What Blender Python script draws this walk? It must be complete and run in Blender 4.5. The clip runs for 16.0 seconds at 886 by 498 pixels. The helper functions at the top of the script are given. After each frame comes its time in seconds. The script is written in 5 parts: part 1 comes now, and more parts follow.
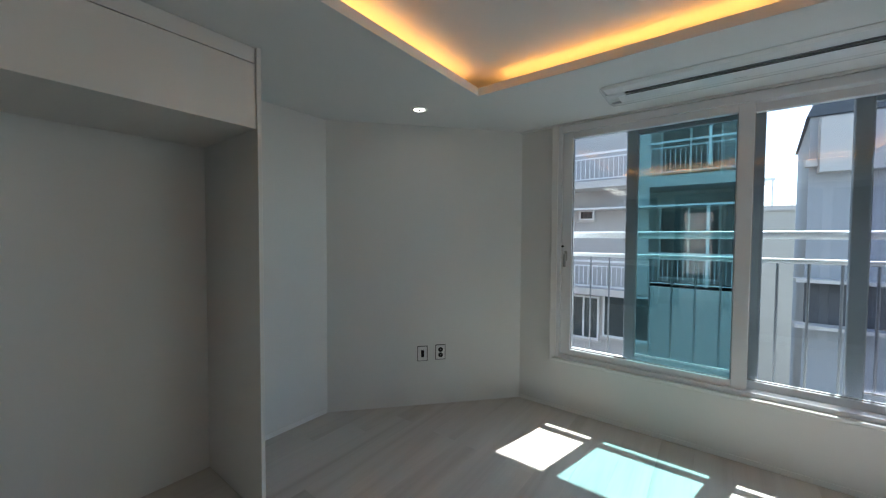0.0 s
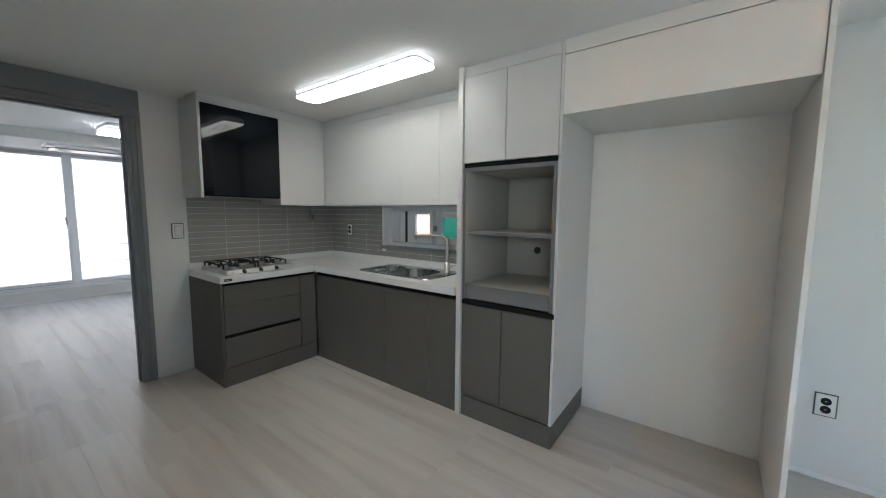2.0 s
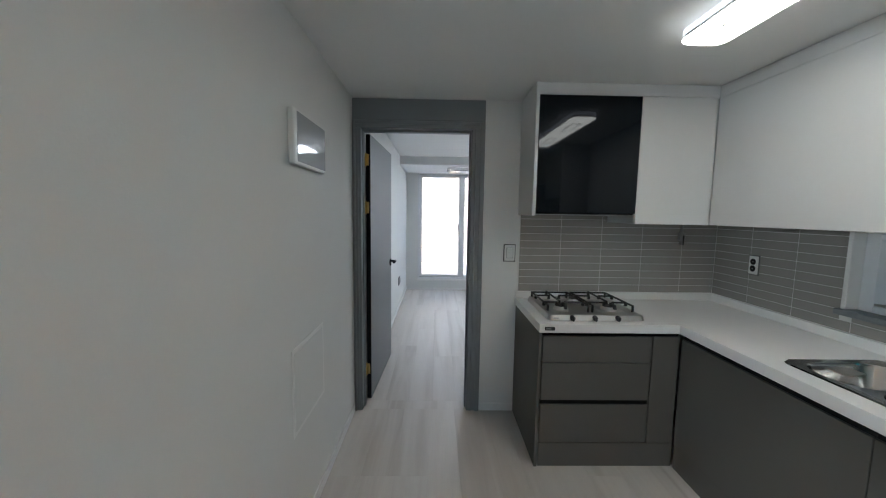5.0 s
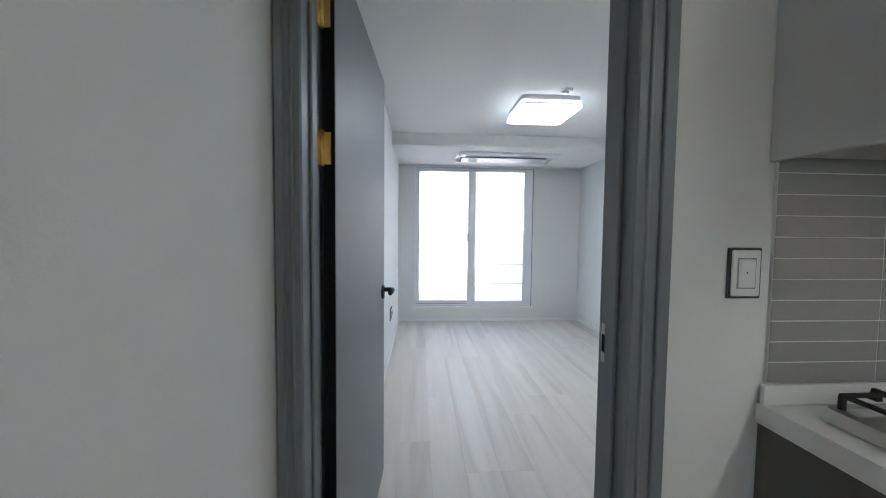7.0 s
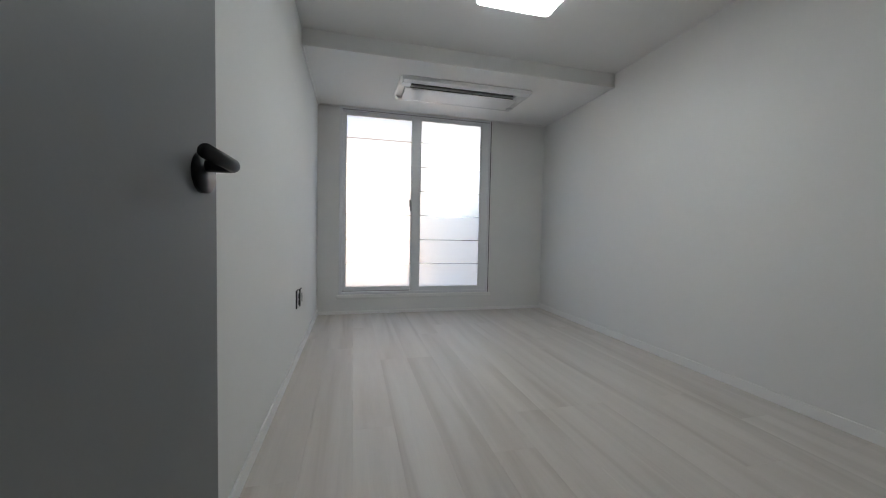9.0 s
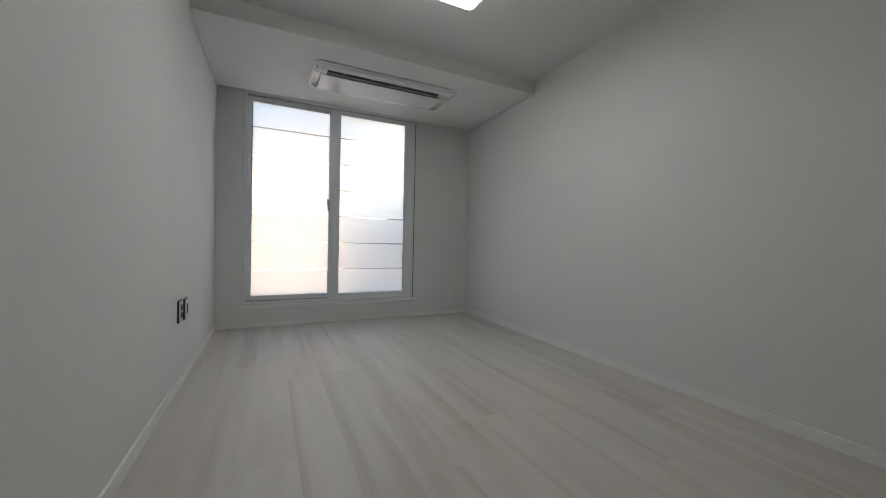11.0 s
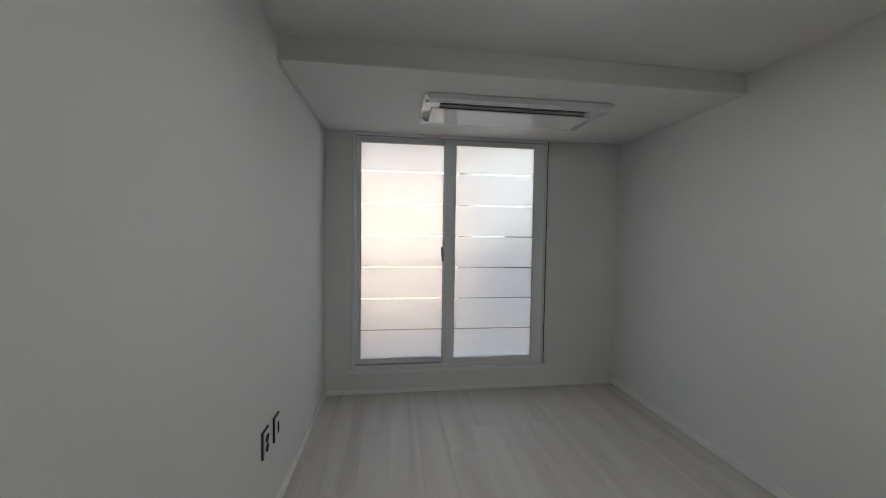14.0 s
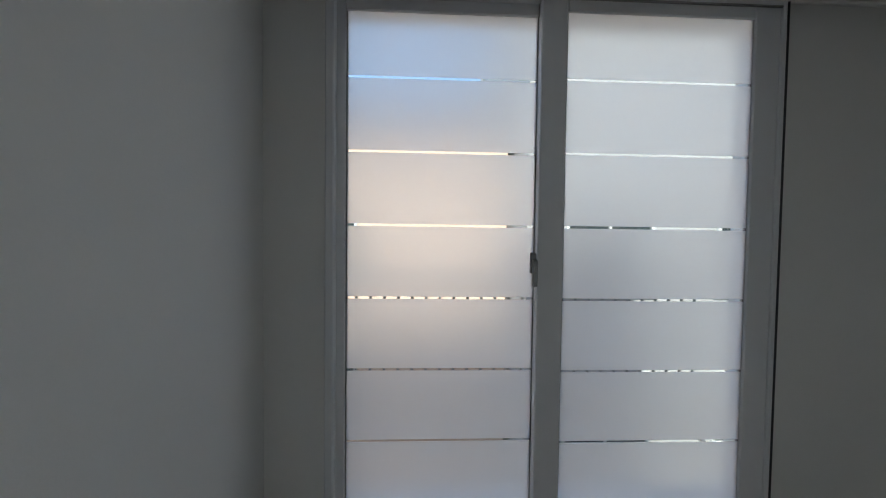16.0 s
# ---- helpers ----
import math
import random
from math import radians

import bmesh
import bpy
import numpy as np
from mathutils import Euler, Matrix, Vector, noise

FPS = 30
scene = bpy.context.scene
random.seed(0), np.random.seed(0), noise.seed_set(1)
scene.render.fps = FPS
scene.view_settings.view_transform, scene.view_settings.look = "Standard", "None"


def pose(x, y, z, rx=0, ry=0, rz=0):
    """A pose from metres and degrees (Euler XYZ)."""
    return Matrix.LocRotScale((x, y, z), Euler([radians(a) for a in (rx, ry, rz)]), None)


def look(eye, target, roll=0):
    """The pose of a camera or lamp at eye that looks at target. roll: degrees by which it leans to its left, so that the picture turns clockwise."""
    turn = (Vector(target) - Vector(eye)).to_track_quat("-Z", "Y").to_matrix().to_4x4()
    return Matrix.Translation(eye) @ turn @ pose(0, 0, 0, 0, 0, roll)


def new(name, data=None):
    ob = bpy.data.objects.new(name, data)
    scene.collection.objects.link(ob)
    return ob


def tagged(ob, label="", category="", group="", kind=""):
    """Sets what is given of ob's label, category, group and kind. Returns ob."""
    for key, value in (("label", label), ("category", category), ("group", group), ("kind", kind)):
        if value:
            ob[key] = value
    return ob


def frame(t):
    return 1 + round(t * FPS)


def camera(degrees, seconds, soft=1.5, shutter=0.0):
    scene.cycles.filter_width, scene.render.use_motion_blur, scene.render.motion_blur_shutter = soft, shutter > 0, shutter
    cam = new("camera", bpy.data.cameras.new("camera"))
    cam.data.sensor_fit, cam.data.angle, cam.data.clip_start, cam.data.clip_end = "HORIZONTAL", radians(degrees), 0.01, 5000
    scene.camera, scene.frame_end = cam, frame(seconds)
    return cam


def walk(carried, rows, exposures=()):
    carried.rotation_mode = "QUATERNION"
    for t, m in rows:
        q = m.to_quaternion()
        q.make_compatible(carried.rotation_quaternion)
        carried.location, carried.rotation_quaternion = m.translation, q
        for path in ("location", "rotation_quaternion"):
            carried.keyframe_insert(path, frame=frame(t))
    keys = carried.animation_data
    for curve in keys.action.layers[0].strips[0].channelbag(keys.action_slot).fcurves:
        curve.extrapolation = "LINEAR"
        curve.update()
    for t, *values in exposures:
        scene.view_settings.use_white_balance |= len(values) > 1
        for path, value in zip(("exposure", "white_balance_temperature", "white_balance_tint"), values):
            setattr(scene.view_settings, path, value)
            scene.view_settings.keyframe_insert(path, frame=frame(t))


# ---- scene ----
cam = camera(102.0, 16.0, soft=1.1)
PATH = [
    (0, (1.067, 1.593, 1.405), (2.275, 0.0, 1.338), 0.3),
    (0.5, (0.883, 1.479, 1.369), (2.631, 0.51, 1.291), 0.0),
    (1, (0.79, 1.366, 1.358), (2.779, 1.208, 1.232), -0.0),
    (1.5, (0.795, 1.206, 1.374), (2.701, 1.784, 1.188), 0.3),
    (2, (0.871, 1.043, 1.386), (2.467, 2.233, 1.19), 0.5),
    (2.5, (1.084, 0.893, 1.387), (2.097, 2.606, 1.193), 0.3),
    (3, (1.347, 0.78, 1.458), (1.834, 2.708, 1.243), 0.1),
    (3.5, (1.511, 0.931, 1.527), (1.75, 2.907, 1.325), 0.3),
    (4, (1.503, 1.234, 1.569), (1.558, 3.223, 1.361), 0.6),
    (4.2, (1.52, 1.375, 1.605), (1.522, 3.361, 1.371), 1.1),
    (6.3, (1.2, 3.241, 1.305), (1.327, 5.233, 1.196), 0.6),
    (6.5, (1.213, 3.426, 1.31), (1.338, 5.419, 1.206), 0.8),
    (7, (1.141, 3.796, 1.32), (1.271, 5.79, 1.22), 0.6),
    (7.5, (1.153, 4.146, 1.277), (1.287, 6.139, 1.167), 0.6),
    (8, (1.163, 4.521, 1.198), (1.326, 6.511, 1.084), 0.9),
    (8.5, (1.17, 4.779, 1.082), (1.469, 6.753, 0.956), 1.1),
    (9, (1.211, 4.93, 0.903), (1.697, 6.868, 0.821), 1.1),
    (9.5, (1.251, 5.003, 0.851), (1.847, 6.911, 0.784), 1.1),
    (10, (1.299, 5.041, 0.842), (1.979, 6.921, 0.802), 1.1),
    (12.3, (1.291, 5.115, 0.985), (2.301, 6.841, 0.96), 1.3),
    (12.5, (1.303, 5.114, 1.052), (2.306, 6.844, 1.041), 1.1),
    (13, (1.35, 5.19, 1.28), (2.158, 7.019, 1.245), 0.9),
    (13.5, (1.36, 5.455, 1.392), (1.82, 7.401, 1.348), 0.8),
    (14, (1.42, 5.858, 1.402), (1.688, 7.838, 1.321), 0.8),
    (14.5, (1.419, 6.283, 1.336), (1.629, 8.271, 1.263), 0.8),
    (15, (1.412, 6.709, 1.369), (1.575, 8.699, 1.262), 0.8),
    (15.5, (1.452, 7.256, 1.357), (1.588, 9.249, 1.273), 0.6),
    (16, (1.439, 7.658, 1.34), (1.522, 9.655, 1.28), 0.7),
]
walk(cam, [(t, look(eye, target, roll)) for t, eye, target, roll in PATH],
     exposures=[(0.0, 2.1, 6050, 7), (0.6, 2.65, 6150, 8), (1.2, 3.05, 6250, 8), (1.6, 3.3, 6150, 9), (2.5, 3.4, 6100, 9), (4.2, 3.3, 5950, 8), (6.3, 3.65, 6000, 8), (7.4, 3.65, 6000, 8), (8.2, 3.0, 6450, 9), (9.0, 2.75, 6650, 9),
                (10.0, 2.5, 6850, 9), (13.0, 2.47, 6900, 9), (13.5, 2.28, 6900, 9), (14.5, 2.0, 6950, 8), (15.0, 1.98, 6900, 8), (15.5, 1.92, 6850, 7), (16.0, 1.45, 6600, 7)])

# ---- light ----
SUN_WAY = Vector((0.12, 0.485, -0.866))
world = bpy.data.worlds.new("world")
scene.world = world
world.use_nodes = True
wn = world.node_tree
sky = wn.nodes.new("ShaderNodeTexSky")
sky.sky_type, sky.sun_disc = "NISHITA", False
sky.sun_elevation, sky.sun_rotation = radians(60), radians(194)
wn.links.new(sky.outputs[0], wn.nodes["Background"].inputs[0])
wn.nodes["Background"].inputs[1].default_value = 0.15
sun = new("sun", bpy.data.lights.new("sun", "SUN"))
sun.data.energy, sun.data.angle, sun.data.color = 5.0, radians(0.53), (1.0, 0.96, 0.9)
sun.matrix_world = look((0, -5, 20), Vector((0, -5, 20)) + SUN_WAY)
# added fill lamp: a strip in window_2's opening that stands in for skylight
sky_fill = new("window_sky_fill", bpy.data.lights.new("window_sky_fill", "AREA"))
sky_fill.data.shape, sky_fill.data.size, sky_fill.data.size_y, sky_fill.data.energy = "RECTANGLE", 1.05, 0.22, 17.5
sky_fill.data.color = (0.90, 0.96, 1.0)
sky_fill.matrix_world = look((-3.0, -1.44, 1.97), (-3.0, 0.0, 1.60))
KITCHEN_LAMP, BEDROOM_LAMP, COVE_GLOW, DOWNLIGHT = 1.22, 2.75, 0.17, 5.0


# ---- materials ----
def material(name, colour, rough=0.5, metal=0.0, vary=0.06, scale=6.0, grain=90.0, bump=0.02, spec=0.5, coat=0.0):
    """A surface with large soft variation, fine grain and a little relief."""
    m = bpy.data.materials.new(name)
    m.use_nodes = True
    nt = m.node_tree
    p = nt.nodes["Principled BSDF"]
    geo = nt.nodes.new("ShaderNodeTexCoord")
    big = nt.nodes.new("ShaderNodeTexNoise")
    big.inputs["Scale"].default_value, big.inputs["Detail"].default_value = scale, 4
    fine = nt.nodes.new("ShaderNodeTexNoise")
    fine.inputs["Scale"].default_value, fine.inputs["Detail"].default_value = grain, 3
    nt.links.new(geo.outputs["Object"], big.inputs["Vector"])
    nt.links.new(geo.outputs["Object"], fine.inputs["Vector"])
    mix = nt.nodes.new("ShaderNodeMix")
    mix.data_type = "RGBA"
    lo = [max(0.0, c * (1 - vary)) for c in colour]
    hi = [min(1.0, c * (1 + vary)) for c in colour]
    mix.inputs["A"].default_value, mix.inputs["B"].default_value = (*lo, 1), (*hi, 1)
    both = nt.nodes.new("ShaderNodeMath")
    both.operation = "MULTIPLY_ADD"
    both.inputs[1].default_value = 0.35
    nt.links.new(fine.outputs["Fac"], both.inputs[0])
    part_big = nt.nodes.new("ShaderNodeMath")
    part_big.operation = "MULTIPLY"
    part_big.inputs[1].default_value = 0.65
    nt.links.new(big.outputs["Fac"], part_big.inputs[0])
    nt.links.new(part_big.outputs[0], both.inputs[2])
    nt.links.new(both.outputs[0], mix.inputs["Factor"])
    nt.links.new(mix.outputs["Result"], p.inputs["Base Color"])
    p.inputs["Roughness"].default_value, p.inputs["Metallic"].default_value = rough, metal
    p.inputs["Specular IOR Level"].default_value = spec
    p.inputs["Coat Weight"].default_value = coat
    if bump:
        b = nt.nodes.new("ShaderNodeBump")
        b.inputs["Strength"].default_value, b.inputs["Distance"].default_value = bump, 0.004
        nt.links.new(fine.outputs["Fac"], b.inputs["Height"])
        nt.links.new(b.outputs[0], p.inputs["Normal"])
    return m


def glowing(name, colour, strength):
    m = bpy.data.materials.new(name)
    m.use_nodes = True
    p = m.node_tree.nodes["Principled BSDF"]
    p.inputs["Base Color"].default_value = (0.8, 0.8, 0.8, 1)
    p.inputs["Emission Color"].default_value, p.inputs["Emission Strength"].default_value = (*colour, 1), strength
    return m


def thin_glass(name, tint, gloss=0.03, rough=0.0):
    """A pane: light goes straight through with a tint, and a little is mirrored."""
    m = bpy.data.materials.new(name)
    m.use_nodes = True
    nt = m.node_tree
    nt.nodes.remove(nt.nodes["Principled BSDF"])
    out = nt.nodes["Material Output"]
    tr, gl, mx = (nt.nodes.new("ShaderNodeBsdf" + k) if k != "Mix" else nt.nodes.new("ShaderNodeMixShader") for k in ("Transparent", "Glossy", "Mix"))
    face = nt.nodes.new("ShaderNodeLayerWeight")
    face.inputs["Blend"].default_value = 0.5
    steep = nt.nodes.new("ShaderNodeMath")
    steep.operation = "POWER"
    steep.inputs[1].default_value = 4.0
    nt.links.new(face.outputs["Facing"], steep.inputs[0])
    lw = nt.nodes.new("ShaderNodeMath")
    lw.operation = "MULTIPLY_ADD"
    lw.inputs[1].default_value, lw.inputs[2].default_value = 0.6, gloss
    nt.links.new(steep.outputs[0], lw.inputs[0])
    tr.inputs[0].default_value = (*tint, 1)
    gl.inputs["Roughness"].default_value = rough
    nt.links.new(lw.outputs[0], mx.inputs[0])
    nt.links.new(tr.outputs[0], mx.inputs[1])
    nt.links.new(gl.outputs[0], mx.inputs[2])
    nt.links.new(mx.outputs[0], out.inputs[0])
    return m


def frosted(name):
    """Milky window film: scatters the light that comes through."""
    m = bpy.data.materials.new(name)
    m.use_nodes = True
    nt = m.node_tree
    nt.nodes.remove(nt.nodes["Principled BSDF"])
    tl = nt.nodes.new("ShaderNodeBsdfTranslucent")
    tl.inputs[0].default_value = (0.97, 0.98, 1.0, 1)
    rf = nt.nodes.new("ShaderNodeBsdfRefraction")
    rf.inputs["IOR"].default_value, rf.inputs["Roughness"].default_value = 1.12, 0.9
    rf.inputs[0].default_value = (0.98, 0.99, 1.0, 1)
    mx = nt.nodes.new("ShaderNodeMixShader")
    mx.inputs[0].default_value = 0.66
    gl = nt.nodes.new("ShaderNodeBsdfGlossy")
    gl.inputs["Roughness"].default_value = 0.35
    m2 = nt.nodes.new("ShaderNodeMixShader")
    m2.inputs[0].default_value = 0.04
    nt.links.new(tl.outputs[0], mx.inputs[1])
    nt.links.new(rf.outputs[0], mx.inputs[2])
    nt.links.new(mx.outputs[0], m2.inputs[1])
    nt.links.new(gl.outputs[0], m2.inputs[2])
    nt.links.new(m2.outputs[0], nt.nodes["Material Output"].inputs[0])
    return m


def wood_floor(name):
    """Pale greige oak laminate: long streaks along the plank, each plank its own tone."""
    m = bpy.data.materials.new(name)
    m.use_nodes = True
    nt = m.node_tree
    p = nt.nodes["Principled BSDF"]
    co, info = nt.nodes.new("ShaderNodeTexCoord"), nt.nodes.new("ShaderNodeObjectInfo")
    geo = nt.nodes.new("ShaderNodeNewGeometry")
    shift = nt.nodes.new("ShaderNodeVectorMath")
    shift.operation = "MULTIPLY_ADD"
    add = nt.nodes.new("ShaderNodeMath")
    nt.links.new(info.outputs["Random"], add.inputs[0])
    nt.links.new(geo.outputs["Random Per Island"], add.inputs[1])
    nt.links.new(add.outputs[0], shift.inputs[0])
    shift.inputs[1].default_value = (37.0, 91.0, 0.0)
    nt.links.new(co.outputs["Object"], shift.inputs[2])
    stretch = nt.nodes.new("ShaderNodeMapping")
    stretch.inputs["Scale"].default_value = (6.5, 0.42, 6.5)
    nt.links.new(shift.outputs[0], stretch.inputs[0])
    streak = nt.nodes.new("ShaderNodeTexNoise")
    streak.inputs["Scale"].default_value, streak.inputs["Detail"].default_value, streak.inputs["Distortion"].default_value = 1.0, 4, 0.9
    nt.links.new(stretch.outputs[0], streak.inputs["Vector"])
    s2 = nt.nodes.new("ShaderNodeMapping")
    s2.inputs["Scale"].default_value = (160.0, 5.0, 160.0)
    nt.links.new(shift.outputs[0], s2.inputs[0])
    pore = nt.nodes.new("ShaderNodeTexNoise")
    pore.inputs["Scale"].default_value, pore.inputs["Detail"].default_value = 1.0, 3
    nt.links.new(s2.outputs[0], pore.inputs["Vector"])
    ramp = nt.nodes.new("ShaderNodeValToRGB")
    ramp.color_ramp.elements[0].position, ramp.color_ramp.elements[1].position = 0.30, 0.66
    ramp.color_ramp.elements[0].color, ramp.color_ramp.elements[1].color = (0.48, 0.430, 0.382, 1), (0.63, 0.585, 0.535, 1)
    e = ramp.color_ramp.elements.new(0.46)
    e.color = (0.57, 0.522, 0.475, 1)
    nt.links.new(streak.outputs["Fac"], ramp.inputs[0])
    hsv = nt.nodes.new("ShaderNodeHueSaturation")
    tone = nt.nodes.new("ShaderNodeMath")
    tone.operation = "MULTIPLY_ADD"
    tone.inputs[1].default_value, tone.inputs[2].default_value = 0.02, 0.98
    nt.links.new(add.outputs[0], tone.inputs[0])
    nt.links.new(tone.outputs[0], hsv.inputs["Value"])
    nt.links.new(ramp.outputs[0], hsv.inputs["Color"])
    mul = nt.nodes.new("ShaderNodeMix")
    mul.data_type, mul.blend_type = "RGBA", "MULTIPLY"
    mul.inputs["Factor"].default_value = 0.09
    nt.links.new(hsv.outputs[0], mul.inputs["A"])
    nt.links.new(pore.outputs["Fac"], mul.inputs["B"])
    nt.links.new(mul.outputs["Result"], p.inputs["Base Color"])
    p.inputs["Roughness"].default_value = 0.42
    b = nt.nodes.new("ShaderNodeBump")
    b.inputs["Strength"].default_value, b.inputs["Distance"].default_value = 0.06, 0.002
    nt.links.new(pore.outputs["Fac"], b.inputs["Height"])
    nt.links.new(b.outputs[0], p.inputs["Normal"])
    return m


M = {
    "paper": material("pale_grey_wallpaper", (0.695, 0.693, 0.678), 0.75, vary=0.035, scale=2.5, grain=160, bump=0.10),
    "ceil": material("white_ceiling_paper", (0.735, 0.735, 0.722), 0.8, vary=0.025, scale=2, grain=200, bump=0.08),
    "white": material("white_cabinet_laminate", (0.59, 0.59, 0.582), 0.42, vary=0.025, scale=3, grain=60, bump=0.01),
    "cream": material("cream_white_laminate", (0.70, 0.685, 0.65), 0.45, vary=0.025, scale=3, grain=60, bump=0.01),
    "board": material("greige_melamine", (0.41, 0.395, 0.36), 0.55, vary=0.04, scale=4, grain=80, bump=0.02),
    "trimw": material("white_trim_paint", (0.76, 0.755, 0.74), 0.45, vary=0.03, scale=5, bump=0.02),
    "upvc": material("white_upvc", (0.70, 0.71, 0.73), 0.32, vary=0.03, scale=5, bump=0.01),
    # outer sashes of window_1: blue-grey, with their backlit shade in the colour
    "alu": material("backlit_sash_blue_grey", (0.20, 0.225, 0.25), 0.4, vary=0.05, bump=0.01),
    "stile": material("light_grey_door_foil", (0.34, 0.345, 0.35), 0.42, vary=0.04, bump=0.01),
    "base": material("taupe_grey_laminate", (0.102, 0.096, 0.086), 0.5, vary=0.06, scale=5, grain=120, bump=0.02),
    "black": material("black_channel", (0.008, 0.008, 0.009), 0.6, vary=0.1, spec=0.12),
    "blackglass": material("black_hood_glass", (0.003, 0.005, 0.008), 0.05, vary=0.05, bump=0.0, spec=0.22),
    "shelfgrey": material("grey_shelf_foil", (0.16, 0.16, 0.165), 0.45, vary=0.05, grain=120),
    "dgrey": material("blue_grey_door_foil", (0.172, 0.180, 0.188), 0.5, vary=0.05, scale=3, grain=140, bump=0.03),
    "dframe": material("dark_grey_frame_foil", (0.175, 0.190, 0.202), 0.45, vary=0.06, scale=5, grain=140, bump=0.03),
    "stone": material("white_engineered_stone", (0.72, 0.715, 0.71), 0.28, vary=0.04, scale=14, grain=260, bump=0.0),
    "tile": material("warm_grey_glazed_tile", (0.295, 0.283, 0.268), 0.24, vary=0.08, scale=9, grain=60, bump=0.02),
    "grout": material("pale_grout", (0.64, 0.635, 0.62), 0.85, vary=0.08, grain=200, bump=0.1),
    "steel": material("brushed_stainless", (0.60, 0.585, 0.56), 0.36, 1.0, vary=0.06, scale=12, grain=220, bump=0.02),
    "polished": material("polished_sink_steel", (0.50, 0.50, 0.49), 0.15, 1.0, vary=0.06, scale=12, grain=200, bump=0.01),
    "nickel": material("satin_nickel", (0.55, 0.53, 0.50), 0.33, 1.0, vary=0.05, bump=0.01),
    "iron": material("black_cast_iron", (0.014, 0.014, 0.015), 0.6, vary=0.2, grain=240, bump=0.2),
    "matblack": material("matt_black_metal", (0.012, 0.014, 0.018), 0.38, 0.3, vary=0.08),
    "brass": material("brass_hinge", (0.72, 0.53, 0.20), 0.32, 1.0, vary=0.08),
    "plastic": material("white_plastic", (0.72, 0.72, 0.71), 0.32, vary=0.03, bump=0.0),
    "shelfsteel": material("pale_coated_metal", (0.55, 0.55, 0.54), 0.4, 0.3, vary=0.05, grain=260, bump=0.05),
    "rimgrey": material("dark_silver_rim", (0.11, 0.11, 0.11), 0.35, 0.4, vary=0.05, bump=0.0),
    "acgloss": material("gloss_white_plastic", (0.74, 0.745, 0.74), 0.16, vary=0.02, bump=0.0),
    "greyplas": material("silver_grey_plastic", (0.30, 0.30, 0.30), 0.4, vary=0.05, bump=0.0),
    "darkplas": material("charcoal_plastic", (0.03, 0.031, 0.033), 0.4, vary=0.08, bump=0.0),
    "wood": wood_floor("pale_oak_laminate"),
    "sub": material("dark_joint", (0.20, 0.18, 0.16), 0.9, vary=0.1),
    "clear": thin_glass("clear_glass", (0.93, 0.96, 0.96), 0.06),
    "teal": thin_glass("teal_tinted_glass", (0.55, 0.77, 0.79), 0.08),
    "lilac": thin_glass("lilac_tinted_glass", (0.88, 0.87, 0.92), 0.08),
    "smoke": thin_glass("smoked_door_glass", (0.11, 0.112, 0.108), 0.06),
    "glossgrey": material("glossy_pale_glass", (0.42, 0.43, 0.44), 0.05, vary=0.03, bump=0.0),
    "tealdark": thin_glass("dark_teal_glass", (0.13, 0.42, 0.40), 0.06),
    "frost": frosted("frosted_window_film"),
    "lampK": glowing("kitchen_lamp_diffuser", (1.0, 0.965, 0.87), KITCHEN_LAMP),
    "lampB": glowing("bedroom_lamp_diffuser", (0.88, 0.95, 1.0), BEDROOM_LAMP),
    "lampband": glowing("lit_pierced_rim", (0.90, 0.92, 1.0), 0.10),
    "led": glowing("warm_led_strip", (1.0, 0.40, 0.085), COVE_GLOW * 14),
    "spot": glowing("downlight_disc", (1.0, 0.93, 0.80), DOWNLIGHT),
    "greyblue": material("grey_blue_render", (0.30, 0.32, 0.34), 0.85, vary=0.15, scale=0.7, grain=16, bump=0.12),
    "conc": material("pale_rendered_wall", (0.37, 0.368, 0.36), 0.85, vary=0.12, scale=0.6, grain=14, bump=0.15),
    "granite": material("light_granite_cladding", (0.45, 0.44, 0.42), 0.7, vary=0.10, scale=1.2, grain=30, bump=0.05),
    "brick": material("red_brown_brick", (0.46, 0.25, 0.20), 0.85, vary=0.2, scale=6, grain=60, bump=0.2),
    "roofd": material("dark_slate_roof", (0.06, 0.066, 0.075), 0.7, vary=0.15, scale=2),
    "winglass": material("dark_window_glass", (0.035, 0.05, 0.055), 0.12, vary=0.3, scale=1, bump=0.0),
    "railm": material("pale_painted_steel_rail", (0.62, 0.64, 0.65), 0.35, vary=0.05, bump=0.01),
    # baluster grey is darkened to hold the backlit look against the sky
    "barm": material("backlit_grey_steel", (0.16, 0.17, 0.18), 0.5, vary=0.1),
    "whitewash": material("white_house_render", (0.36, 0.365, 0.37), 0.85, vary=0.1, scale=0.8, grain=20, bump=0.1),
    "asphalt": material("worn_concrete_paving", (0.085, 0.086, 0.09), 0.9, vary=0.2, scale=2, grain=120, bump=0.3),
    "beige": material("peach_beige_render", (0.64, 0.475, 0.375), 0.85, vary=0.1, scale=0.8, grain=20, bump=0.1),
    "moss": material("rough_stone_wall", (0.40, 0.39, 0.36), 0.9, vary=0.35, scale=5, grain=22, bump=0.5),
}


# ---- building helpers ----
ORIGIN = {}


def thing(name, at, label="", category="", group="", kind="", lift=0.0):
    """An empty that holds parts; lift raises the whole thing above the heights its parts are written in."""
    ob = new(name)
    ob.empty_display_size = 0.1
    ob.location = Vector(at) + Vector((0, 0, lift))
    ORIGIN[ob] = Vector(at)
    return tagged(ob, label, category, group, kind)


